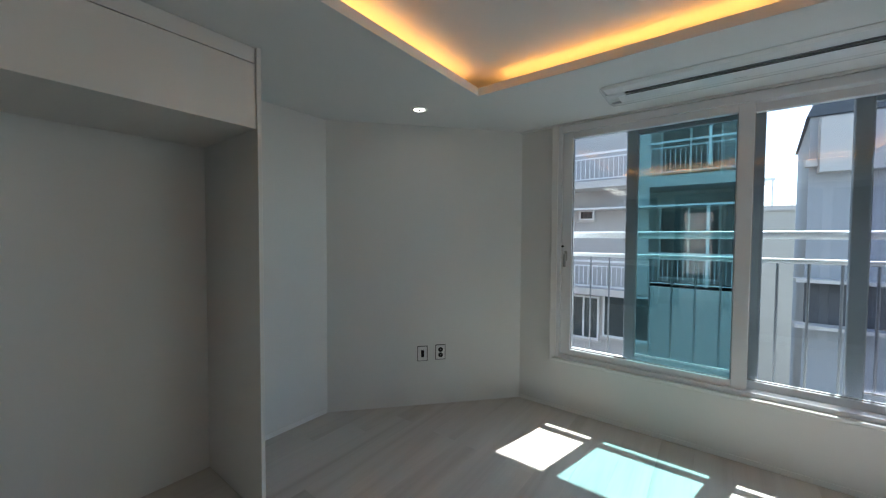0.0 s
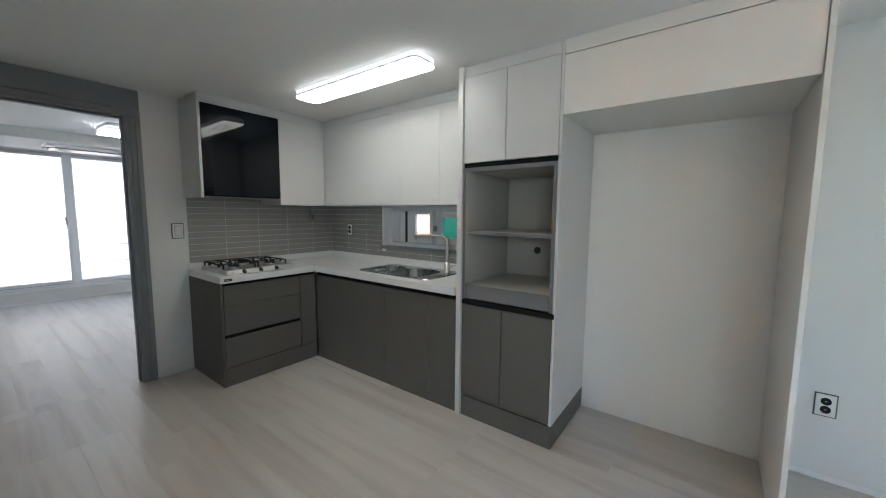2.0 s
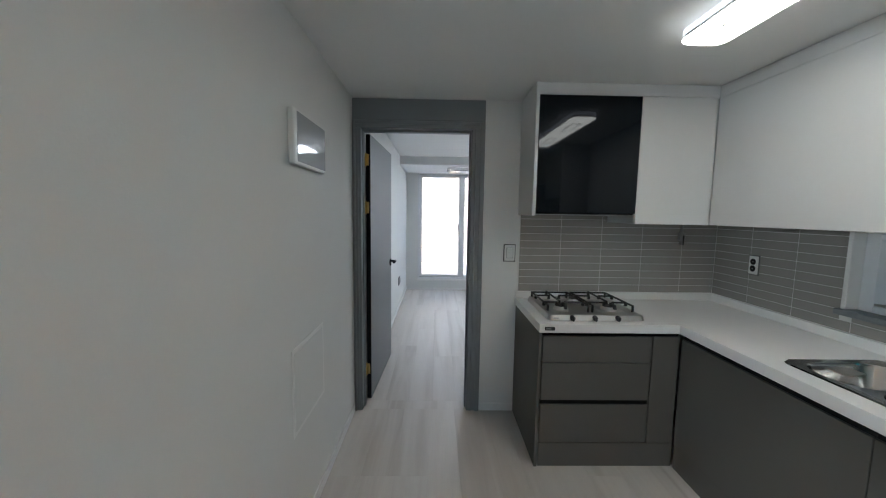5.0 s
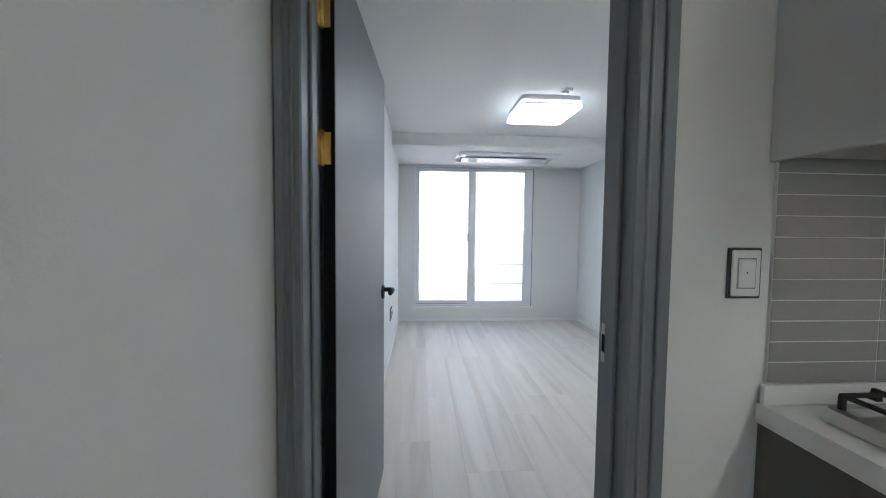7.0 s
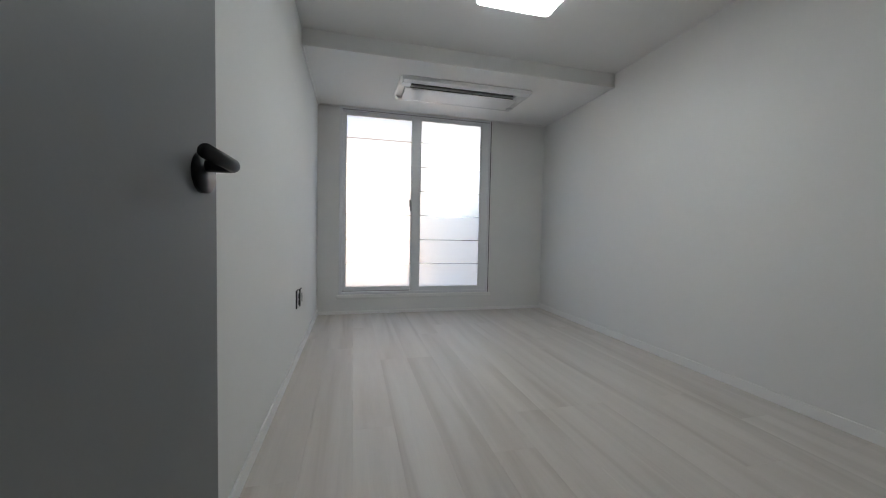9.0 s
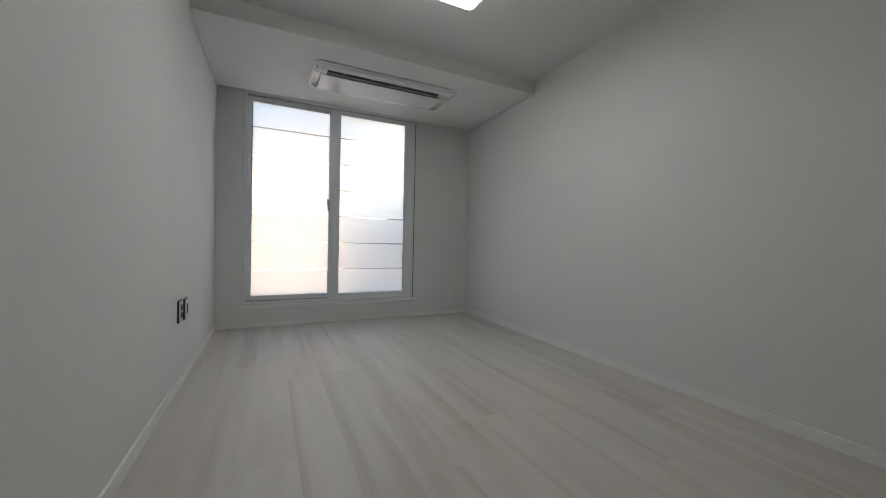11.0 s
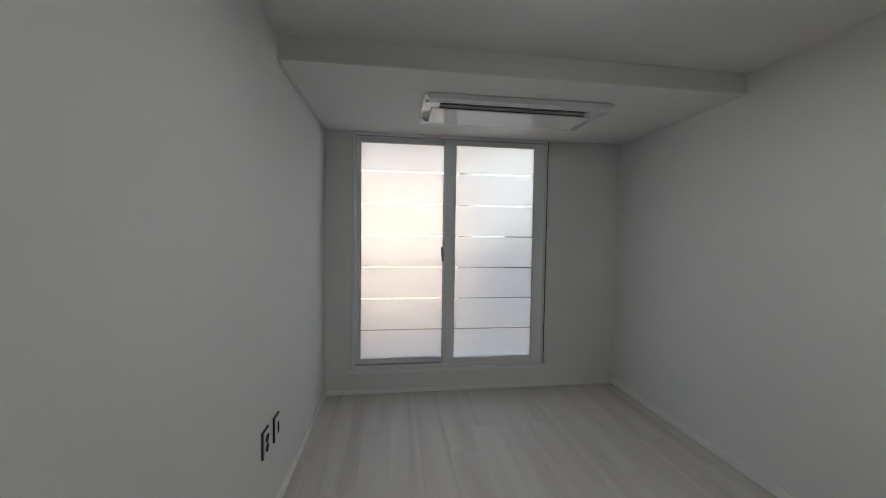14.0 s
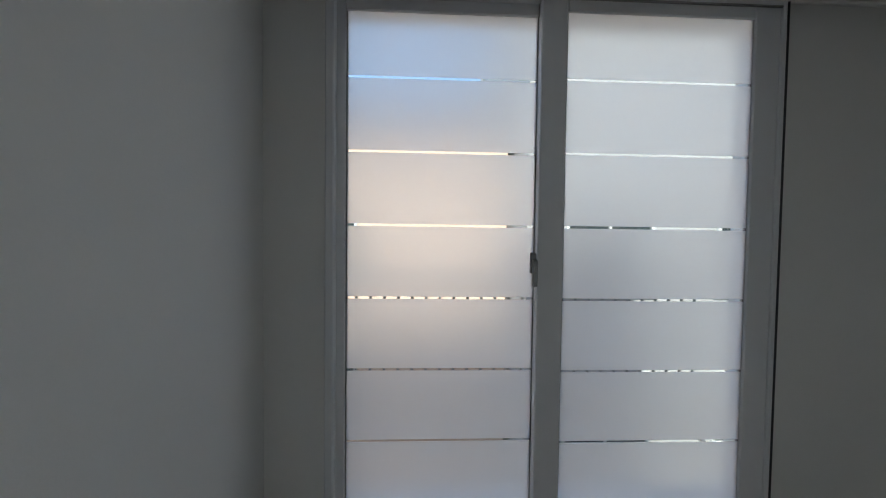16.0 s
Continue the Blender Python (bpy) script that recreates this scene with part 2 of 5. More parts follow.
def mesh_of(name, bm, mat, origin=(0, 0, 0), smooth=False):
    bmesh.ops.translate(bm, verts=bm.verts, vec=-Vector(origin))
    me = bpy.data.meshes.new(name)
    bmesh.ops.recalc_face_normals(bm, faces=bm.faces)
    for f in bm.faces:
        f.smooth = smooth
    bm.to_mesh(me)
    bm.free()
    me.materials.append(M[mat])
    return me


def part(name, bm, mat, parent, label="", smooth=False):
    """One mesh, built in world places, as a part of a thing or of a part."""
    ob = new(name, mesh_of(name, bm, mat, ORIGIN[parent], smooth))
    ob.parent = parent
    ORIGIN[ob] = ORIGIN[parent]
    return tagged(ob, label)


def solid(name, bm, mat, label="", category="", group="", kind="structure", smooth=False):
    """One top-level mesh."""
    ob = new(name, mesh_of(name, bm, mat, (0, 0, 0), smooth))
    ORIGIN[ob] = Vector((0, 0, 0))
    return tagged(ob, label, category, group, kind)


def box(lo, hi, bevel=0.0, bm=None, seg=1):
    """A box between two corners, its edges rounded by bevel metres; added to bm if one is given."""
    one = bmesh.new()
    bmesh.ops.create_cube(one, size=1.0)
    for v in one.verts:
        v.co = Vector([lo[i] + (v.co[i] + 0.5) * (hi[i] - lo[i]) for i in range(3)])
    if bevel:
        bmesh.ops.bevel(one, geom=list(one.edges), offset=bevel, segments=seg, affect="EDGES", profile=0.5)
    if bm is None:
        return one
    me = bpy.data.meshes.new("tmp")
    one.to_mesh(me)
    one.free()
    bm.from_mesh(me)
    bpy.data.meshes.remove(me)
    return bm


def boxes(*pairs, bevel=0.0):
    bm = bmesh.new()
    for lo, hi in pairs:
        box(lo, hi, bevel, bm)
    return bm


def turned(bm, m):
    bmesh.ops.transform(bm, matrix=m, verts=bm.verts)
    return bm


def rounded(x0, y0, x1, y1, r, n=5):
    """Points of a rectangle with round corners."""
    pts = []
    for cx, cy, a0 in ((x1 - r, y1 - r, 0), (x0 + r, y1 - r, 90), (x0 + r, y0 + r, 180), (x1 - r, y0 + r, 270)):
        for k in range(n + 1):
            a = radians(a0 + 90 * k / n)
            pts.append((cx + r * math.cos(a), cy + r * math.sin(a)))
    return pts


def loft(loops, cap_first=True, cap_last=True, bm=None):
    """Joins rings of equal count, each a list of 3D points."""
    bm = bm or bmesh.new()
    rings = [[bm.verts.new(p) for p in loop] for loop in loops]
    for a, b in zip(rings, rings[1:]):
        for i in range(len(a)):
            j = (i + 1) % len(a)
            bm.faces.new((a[i], a[j], b[j], b[i]))
    if cap_first:
        bm.faces.new(rings[0][::-1])
    if cap_last:
        bm.faces.new(rings[-1])
    return bm


def slab(x0, y0, x1, y1, r, z0, z1, soft=0.0, n=5):
    """A flat plate with round corners in plan, and softened lower and upper rims."""
    loops = []
    for z, inset in ((z0, soft), (z0 + soft, 0), (z1 - soft, 0), (z1, soft)) if soft else ((z0, 0), (z1, 0)):
        loops.append([(x, y, z) for x, y in rounded(x0 + inset, y0 + inset, x1 - inset, y1 - inset, max(r - inset, 0.001), n)])
    return loft(loops)


def rod(a, b, r, n=12, bm=None, r2=None):
    return tube([a, b], r, n, bm, r2)


def tube(points, r, n=12, bm=None, r2=None):
    """A round bar along points."""
    pts = [Vector(p) for p in points]
    loops = []
    for i, p in enumerate(pts):
        way = (pts[min(i + 1, len(pts) - 1)] - pts[max(i - 1, 0)]).normalized()
        side = way.orthogonal().normalized() if i == 0 else (last - way * last.dot(way)).normalized()
        last = side
        up = way.cross(side)
        rr = r if r2 is None else r + (r2 - r) * i / (len(pts) - 1)
        loops.append([p + rr * (math.cos(2 * math.pi * k / n) * side + math.sin(2 * math.pi * k / n) * up) for k in range(n)])
    return loft(loops, bm=bm)


def arc(centre, u, v, r, a0, a1, n=8):
    c, u, v = Vector(centre), Vector(u), Vector(v)
    return [c + r * (math.cos(radians(a0 + (a1 - a0) * k / n)) * u + math.sin(radians(a0 + (a1 - a0) * k / n)) * v) for k in range(n + 1)]

# ---- structure ----
CEIL, BED_CEIL, BED_SOFFIT = 2.31, 2.385, 2.262
WEST, EAST, NORTH, SOUTH, BED_N = 0.81, 3.50, 4.65, -1.30, 9.0
BED_W, BED_S = 0.835, 4.785


def wall(name, *pairs, mat="paper", label="pale grey papered wall"):
    return solid(name, boxes(*pairs), mat, label, "wall")


# slabs under the laminate
solid("floor", boxes(((-3.7, -1.6, -0.25), (3.75, 4.80, -0.012)), ((0.6, 4.80, -0.25), (3.75, 9.2, -0.012))), "sub",
      "pale greige oak laminate floor laid in planks", "floor")
# south wall of the living room with its two windows; it stands on the floor
wall("wall_south", ((2.10, -1.55, 0), (2.60, SOUTH, 2.60)), ((-0.40, -1.55, 0), (2.10, SOUTH, 0.42)), ((-0.40, -1.55, 2.29), (2.10, SOUTH, 2.60)),
     ((-2.40, -1.55, 0), (-0.40, SOUTH, 2.60)), ((-3.60, -1.55, 0), (-2.40, SOUTH, 0.90)), ((-3.60, -1.55, 2.15), (-2.40, SOUTH, 2.60)))
# slanted wall between the window wall and the east wall
ob_a, ob_b = Vector((2.41, SOUTH, 0)), Vector((EAST, -0.10, 0))
ob_way = (ob_b - ob_a).normalized()
ob_in = Vector((-ob_way.y, ob_way.x, 0))
bm = bmesh.new()
low = [ob_a, ob_b, ob_b - ob_in * 0.25 + ob_way * 0.2, ob_a - ob_in * 0.25 - ob_way * 0.1]
loft([[(p.x, p.y, 0) for p in low], [(p.x, p.y, 2.60) for p in low]], bm=bm)
solid("wall_slanted", bm, "paper", "pale grey papered slanted wall", "wall")
wall("wall_east", ((EAST, -0.12, 0), (3.75, 2.42, 2.60)), ((EAST, 3.77, 0), (3.75, BED_S, 2.60)), ((EAST, 2.42, 0), (3.75, 3.77, 1.05)), ((EAST, 2.42, 1.44), (3.75, 3.77, 2.60)))
wall("wall_north", ((1.755, NORTH, 0), (EAST, BED_S, 2.60)), ((0.60, NORTH, CEIL - 0.004), (1.755, BED_S, 2.60)))
wall("wall_kitchen_west", ((0.702, 2.15, 0), (WEST, BED_S, 2.60)))
wall("wall_west", ((-3.75, -1.55, 0), (-3.60, 2.45, 2.60)))
wall("wall_entry_front", ((-3.60, 2.15, 0), (-0.62, 2.30, 2.60)), ((-0.62, 2.15, 2.16), (0.702, 2.30, 2.60)))
wall("wall_entry", ((-1.00, 3.50, 0), (0.702, 3.62, 2.60)), ((-1.12, 2.30, 0), (-1.00, 3.62, 2.60)))
wall("wall_bedroom_west", ((0.62, BED_S, 0), (BED_W, 9.2, 2.60)))
wall("wall_bedroom_east", ((EAST, BED_S, 0), (3.75, 9.2, 2.60)))
wall("wall_bedroom_north", ((BED_W, BED_N, 0), (1.06, 9.2, 2.60)), ((2.791, BED_N, 0), (EAST, 9.2, 2.60)), ((1.06, BED_N, 0), (2.791, 9.2, 0.22)), ((1.06, BED_N, 2.261), (2.791, 9.2, 2.60)))

# ceilings; the living room's has a recess with a hidden warm strip
CV = (-0.27, -0.40, 2.30, 1.80)
solid("ceiling", boxes(((-3.6, SOUTH, CEIL), (EAST, CV[1], 2.36)), ((-3.6, CV[3], CEIL), (EAST, NORTH, 2.36)), ((-3.6, CV[1], CEIL), (CV[0], CV[3], 2.36)),
                       ((CV[2], CV[1], CEIL), (EAST, CV[3], 2.36)), ((-3.6, -1.55, 2.60), (3.75, 4.8, 2.70)),
                       ((CV[0] - 0.16, CV[1] - 0.16, 2.435), (CV[2] + 0.16, CV[3] + 0.16, 2.52)),
                       ((CV[0] - 0.20, CV[1] - 0.20, 2.36), (CV[0] - 0.16, CV[3] + 0.20, 2.52)), ((CV[2] + 0.16, CV[1] - 0.20, 2.36), (CV[2] + 0.20, CV[3] + 0.20, 2.52)),
                       ((CV[0] - 0.16, CV[1] - 0.20, 2.36), (CV[2] + 0.16, CV[1] - 0.16, 2.52)), ((CV[0] - 0.16, CV[3] + 0.16, 2.36), (CV[2] + 0.16, CV[3] + 0.20, 2.52))),
      "ceil", "white papered ceiling with a recessed light cove", "ceiling")
solid("trim_beam", boxes(((BED_W + 0.001, 7.768, BED_SOFFIT - 0.004), (EAST - 0.001, 7.7755, BED_SOFFIT + 0.012)), bevel=0.002), "trimw", "thin white corner bead along the ceiling beam", "trim")
solid("ceiling_bedroom", boxes(((BED_W, BED_S, BED_CEIL), (EAST, 7.776, 2.60)), ((BED_W, 7.776, BED_SOFFIT), (EAST, BED_N, 2.60)), ((0.6, 4.80, 2.60), (3.75, 9.2, 2.70))),
      "ceil", "white papered ceiling with a dropped soffit by the window", "ceiling")
cove = thing("cove_light", (1.0, 0.7, 2.36), "warm amber LED strip hidden in the ceiling cove", "cove light")
for lo, hi in (((CV[2] + 0.055, CV[1] + 0.08, 2.362), (CV[2] + 0.075, CV[3] - 0.05, 2.374)), ((CV[0] + 0.05, CV[1] - 0.075, 2.362), (CV[2] - 0.13, CV[1] - 0.055, 2.374)),
               ((CV[0] - 0.075, CV[1] + 0.08, 2.362), (CV[0] - 0.055, CV[3] - 0.05, 2.374)), ((CV[0] + 0.05, CV[3] + 0.055, 2.362), (CV[2] - 0.08, CV[3] + 0.075, 2.374))):
    part("led_strip", box(lo, hi), "led", cove)

# skirtings and small mouldings
solid("baseboard_kitchen", boxes(((WEST, 2.16, 0), (WEST + 0.009, 4.62, 0.06)), bevel=0.002), "trimw", "white low skirting along the wall", "skirting")
solid("baseboard_switch", boxes(((1.762, NORTH - 0.009, 0), (2.018, NORTH, 0.06)), bevel=0.002), "trimw", "white low skirting beside the cabinet", "skirting")
solid("baseboard_bedroom", boxes(((BED_W, 4.90, 0), (BED_W + 0.010, BED_N, 0.062)), ((EAST - 0.010, 4.86, 0), (EAST, BED_N, 0.062)), bevel=0.002), "trimw",
      "white low skirting round the bedroom", "skirting")
solid("baseboard_window", boxes(((BED_W + 0.012, BED_N - 0.006, 0), (EAST - 0.012, BED_N, 0.035)), bevel=0.002), "trimw", "thin white skirting under the window", "skirting")
solid("baseboard_living", boxes(((0.0, SOUTH, 0), (2.40, SOUTH + 0.006, 0.035)), ((EAST - 0.006, -0.09, 0), (EAST, 0.71, 0.035)), bevel=0.002), "trimw", "thin white skirting", "skirting")
solid("trim_ceiling", boxes(((-0.5, SOUTH, CEIL - 0.016), (2.42, SOUTH + 0.022, CEIL)), bevel=0.003), "trimw", "slim white ceiling moulding above the window", "moulding")
solid("trim_bedroom_ceiling", boxes(((BED_W, 7.79, BED_SOFFIT - 0.014), (BED_W + 0.014, BED_N, BED_SOFFIT)), ((BED_W + 0.014, BED_N - 0.018, BED_SOFFIT - 0.012), (EAST, BED_N, BED_SOFFIT)), bevel=0.003),
      "trimw", "slim white ceiling moulding", "moulding")
solid("trim_wall_end", boxes(((0.698, 2.142, 0), (0.815, 2.150, CEIL)), ((WEST - 0.004, 2.142, 0), (WEST + 0.006, 2.165, CEIL)), bevel=0.002), "trimw", "white painted jamb at the end of the wall", "jamb")


# ---- windows ----
def sash(parent, x0, x1, z0, z1, y0, y1, stile, rail, mat="upvc", pane="clear", films=None, label=""):
    """A sliding sash in a wall that runs along x: frame, pane and, if wanted, film panels."""
    s = part("sash", boxes(((x0, y0, z0), (x0 + stile, y1, z1)), ((x1 - stile, y0, z0), (x1, y1, z1)), ((x0 + stile, y0, z0), (x1 - stile, y1, z0 + rail)),
                           ((x0 + stile, y0, z1 - rail), (x1 - stile, y1, z1)), bevel=0.004), mat, parent, label)
    ym = (y0 + y1) / 2
    part("pane", boxes(((x0 + stile - 0.005, ym - 0.003, z0 + rail - 0.005), (x1 - stile + 0.005, ym + 0.003, z1 - rail + 0.005))), pane, s)
    part("gasket", boxes(((x0 + stile, y0 + 0.012, z0 + rail), (x0 + stile + 0.006, y1 - 0.012, z1 - rail)), ((x1 - stile - 0.006, y0 + 0.012, z0 + rail), (x1 - stile, y1 - 0.012, z1 - rail)),
                         ((x0 + stile, y0 + 0.012, z0 + rail), (x1 - stile, y1 - 0.012, z0 + rail + 0.006))), "greyplas", s)
    if films:
        for a, b in films:
            part("film_panel", boxes(((x0 + stile + 0.004, ym - 0.008, a), (x1 - stile - 0.004, ym - 0.005, b))), "frost", s, "frosted white privacy film")
    return s


def latch(parent, x, y, z, way=1):
    h = part("latch", box((x - 0.012, y - 0.008 * way if way > 0 else y, z - 0.04), (x + 0.012, y if way > 0 else y + 0.008, z + 0.04), 0.004), "greyplas", parent, "grey window latch")
    part("lever", turned(box((-0.009, -0.012, -0.085), (0.009, 0.012, 0.02), 0.005), Matrix.Translation((x + 0.004, y - 0.018 * way, z - 0.005))), "greyplas", h)


w1 = thing("window_1", (0.85, SOUTH, 0.42), "large white uPVC double sliding window, outer sashes tinted", "window", kind="structure")
part("window_frame", boxes(((2.055, -1.545, 0.42), (2.115, SOUTH + 0.02, 2.29)), ((-0.415, -1.545, 0.42), (-0.355, SOUTH + 0.02, 2.29)), ((-0.355, -1.545, 0.42), (2.055, SOUTH + 0.02, 0.462)),
                           ((-0.355, -1.545, 2.235), (2.055, SOUTH + 0.02, 2.29)), bevel=0.004), "upvc", w1)
part("casing", boxes(((2.085, SOUTH, 0.40), (2.135, SOUTH + 0.028, 2.292)), bevel=0.004), "trimw", w1)
part("window_sill", boxes(((-0.41, SOUTH - 0.03, 0.405), (2.11, SOUTH + 0.045, 0.430)), bevel=0.005), "trimw", w1)
sash(w1, 0.890, 2.055, 0.455, 2.240, -1.345, -1.300, 0.078, 0.055)
sash(w1, -0.355, 0.965, 0.455, 2.240, -1.400, -1.355, 0.078, 0.055)
sash(w1, 0.828, 1.615, 0.47, 2.225, -1.470, -1.430, 0.075, 0.05, mat="alu", pane="teal", label="outer sash with teal tinted glass")
sash(w1, -0.355, 0.445, 0.47, 2.225, -1.520, -1.480, 0.075, 0.05, mat="alu", pane="lilac", label="outer sash with lilac tinted glass")
latch(w1, 2.020, -1.300, 1.26, -1)
part("lock_button", rod((2.045, -1.300, 1.335), (2.045, -1.285, 1.335), 0.009), "darkplas", w1)

w2 = thing("window_2", (-3.0, SOUTH, 0.90), "white uPVC sliding window with a waist-high sill", "window", kind="structure")
part("window_frame", boxes(((-2.46, -1.5, 0.90), (-2.40, SOUTH + 0.015, 2.15)), ((-3.60, -1.5, 0.90), (-3.54, SOUTH + 0.015, 2.15)), ((-3.54, -1.5, 0.90), (-2.46, SOUTH + 0.015, 0.95)),
                           ((-3.54, -1.5, 2.10), (-2.46, SOUTH + 0.015, 2.15)), bevel=0.004), "upvc", w2)
sash(w2, -3.05, -2.46, 0.94, 2.11, -1.35, -1.31, 0.07, 0.05)
sash(w2, -3.54, -2.98, 0.94, 2.11, -1.41, -1.37, 0.07, 0.05)

# bedroom window with film bands
BANDS = (2.185, 1.932, 1.660, 1.387, 1.114, 0.841, 0.567, 0.295)


def film_bands(scale):
    z = [1.34 + (b - 1.34) * scale for b in BANDS]
    return [(b + 0.0050, a - 0.0050) for a, b in zip(z, z[1:])]


w3 = thing("window_3", (1.92, BED_N, 0.22), "tall white uPVC sliding window with frosted film bands", "window", kind="structure")
part("window_frame", boxes(((1.06, BED_N - 0.015, 0.22), (1.092, 9.19, 2.261)), ((2.768, BED_N - 0.015, 0.22), (2.790, 9.19, 2.261)), ((1.092, BED_N - 0.015, 0.22), (2.768, 9.19, 0.250)),
                           ((1.092, BED_N - 0.015, 2.228), (2.768, 9.19, 2.261)), bevel=0.004), "upvc", w3)
part("window_sill", boxes(((1.035, BED_N - 0.022, 0.178), (2.825, BED_N, 0.218)), bevel=0.006), "trimw", w3)
part("track", boxes(((1.092, BED_N + 0.004, 0.250), (1.846, BED_N + 0.020, 0.258)), ((2.758, BED_N + 0.024, 0.258), (2.768, BED_N + 0.050, 2.228))), "greyplas", w3)
# charcoal and grey strips colour in the shadow gaps beside and above the sashes
part("gap_line", boxes(((2.790, BED_N - 0.0145, 0.22), (2.797, BED_N, 2.258))), "darkplas", w3, "dark strip drawn as the shade beside the frame")
part("gap_line", boxes(((1.092, BED_N - 0.018, 2.226), (2.768, BED_N - 0.010, 2.232))), "greyplas", w3)
sash(w3, 1.066, 1.912, 0.245, 2.233, BED_N + 0.026, BED_N + 0.060, 0.060, 0.050, films=film_bands(1.020))
sash(w3, 1.850, 2.768, 0.245, 2.233, BED_N - 0.010, BED_N + 0.022, 0.098, 0.050, films=film_bands(1.011))
latch(w3, 1.838, BED_N + 0.010, 1.25, 1)

# small kitchen window above the worktop
w4 = thing("window_4", (3.6, 3.1, 1.05), "low wide white kitchen window behind the tap", "window", kind="structure")
part("window_frame", boxes(((3.56, 3.71, 1.05), (3.74, 3.77, 1.44)), ((3.56, 2.42, 1.05), (3.74, 2.47, 1.44)), ((3.56, 2.47, 1.05), (3.74, 3.71, 1.085)), ((3.56, 2.47, 1.41), (3.74, 3.71, 1.44)), bevel=0.003), "upvc", w4)
part("window_sill", boxes(((EAST - 0.035, 2.42, 1.022), (EAST + 0.06, 3.80, 1.052)), bevel=0.004), "dframe", w4, "dark grey stone sill")
part("casing", boxes(((EAST - 0.012, 3.765, 1.052), (EAST + 0.06, 3.785, 1.445)), bevel=0.003), "trimw", w4)
k1 = part("sash", boxes(((3.60, 3.205, 1.085), (3.635, 3.245, 1.41)), ((3.60, 3.428, 1.085), (3.635, 3.535, 1.41)), ((3.60, 3.245, 1.085), (3.635, 3.428, 1.158)), ((3.60, 3.245, 1.375), (3.635, 3.428, 1.41)), bevel=0.003), "upvc", w4)
part("pane", box((3.615, 3.240, 1.153), (3.619, 3.433, 1.380)), "clear", k1)
k2 = part("sash", boxes(((3.65, 3.125, 1.085), (3.685, 3.205, 1.41)), ((3.65, 2.47, 1.085), (3.685, 2.52, 1.41)), ((3.65, 2.52, 1.085), (3.685, 3.125, 1.155)), ((3.65, 2.52, 1.345), (3.685, 3.125, 1.41)), bevel=0.003), "upvc", w4)
part("pane", box((3.665, 2.51, 1.15), (3.669, 3.13, 1.35)), "tealdark", k2, "dark teal tinted glass")
k3 = part("sash", boxes(((3.65, 3.555, 1.085), (3.685, 3.585, 1.41)), ((3.65, 3.68, 1.085), (3.685, 3.71, 1.41)), ((3.65, 3.585, 1.085), (3.685, 3.68, 1.10)), ((3.65, 3.585, 1.395), (3.685, 3.68, 1.41)), bevel=0.003), "upvc", w4)
part("blind_panel", box((3.662, 3.58, 1.095), (3.672, 3.685, 1.40)), "upvc", k3, "closed white panel")
part("meeting_stile", box((3.640, 3.190, 1.085), (3.649, 3.240, 1.41), 0.002), "upvc", w4)
part("gasket", boxes(((3.590, 3.535, 1.085), (3.648, 3.555, 1.41)),), "darkplas", w4)
part("latch", box((3.585, 3.182, 1.215), (3.650, 3.196, 1.265), 0.004), "greyplas", w4)
part("track_rail", boxes(((3.565, 2.47, 1.086), (3.575, 3.71, 1.096)), ((3.590, 2.47, 1.086), (3.597, 3.71, 1.094))), "nickel", w4, "bright metal track")


# ---- bedroom door ----
d1 = thing("door_1", (1.28, NORTH, 0), "blue-grey foil door standing open into the bedroom in a dark grey frame", "door", kind="structure")
part("door_frame", boxes(((0.812, NORTH - 0.012, 0), (0.872, 4.790, 2.10)), ((1.660, NORTH - 0.012, 0), (1.757, 4.790, 2.10)),
                         ((0.812, NORTH - 0.012, 2.10), (1.757, 4.790, 2.155)), ((0.812, NORTH - 0.006, 2.155), (1.757, NORTH + 0.02, CEIL - 0.006)), bevel=0.004), "dframe", d1)
part("stop_moulding", boxes(((0.872, NORTH + 0.045, 0), (0.880, NORTH + 0.09, 2.10)), ((1.650, NORTH + 0.040, 0), (1.660, NORTH + 0.09, 2.10)), ((0.880, NORTH + 0.045, 2.084), (1.650, NORTH + 0.09, 2.10)), bevel=0.003), "dframe", d1)
part("architrave", boxes(((0.814, NORTH - 0.022, 0), (0.834, NORTH - 0.012, 2.15)), ((0.846, NORTH - 0.018, 0), (0.856, NORTH - 0.012, 2.11)), ((1.686, NORTH - 0.018, 0), (1.696, NORTH - 0.012, 2.11)),
                         ((1.722, NORTH - 0.022, 0), (1.754, NORTH - 0.012, 2.15)), ((0.834, NORTH - 0.022, 2.125), (1.722, NORTH - 0.012, 2.15)), bevel=0.003), "dframe", d1)
LEAF = Matrix.Translation((0.912, 4.797, 0)) @ Matrix.Rotation(radians(-2.57), 4, "Z")
leaf = part("door_leaf", turned(box((-0.036, 0.0, 0.012), (0.0, 0.920, 2.088), 0.002), LEAF), "dgrey", d1)
part("edge_strip", turned(boxes(((-0.034, -0.0015, 0.014), (-0.002, 0.0, 2.086))), LEAF), "black", leaf, "dark hinge-side edge")
for side, face in ((1, 0.0), (-1, -0.036)):
    rose = part("rose", turned(rod((face, 0.854, 1.003), (face + 0.010 * side, 0.854, 1.003), 0.036, 28), LEAF), "matblack", leaf, "matt black round rose", True)
    lev = [(face + 0.010 * side, 0.854, 1.016), (face + 0.042 * side, 0.854, 1.016)] + [(face + 0.042 * side + 0.014 * side * math.sin(radians(a)), 0.854 - 0.014 * (1 - math.cos(radians(a))), 1.016) for a in (30, 60, 90)] + \
          [(face + 0.056 * side, 0.734, 1.018)]
    part("door_handle", turned(tube(lev, 0.0115, 14), LEAF), "matblack", leaf, "matt black lever handle", True)
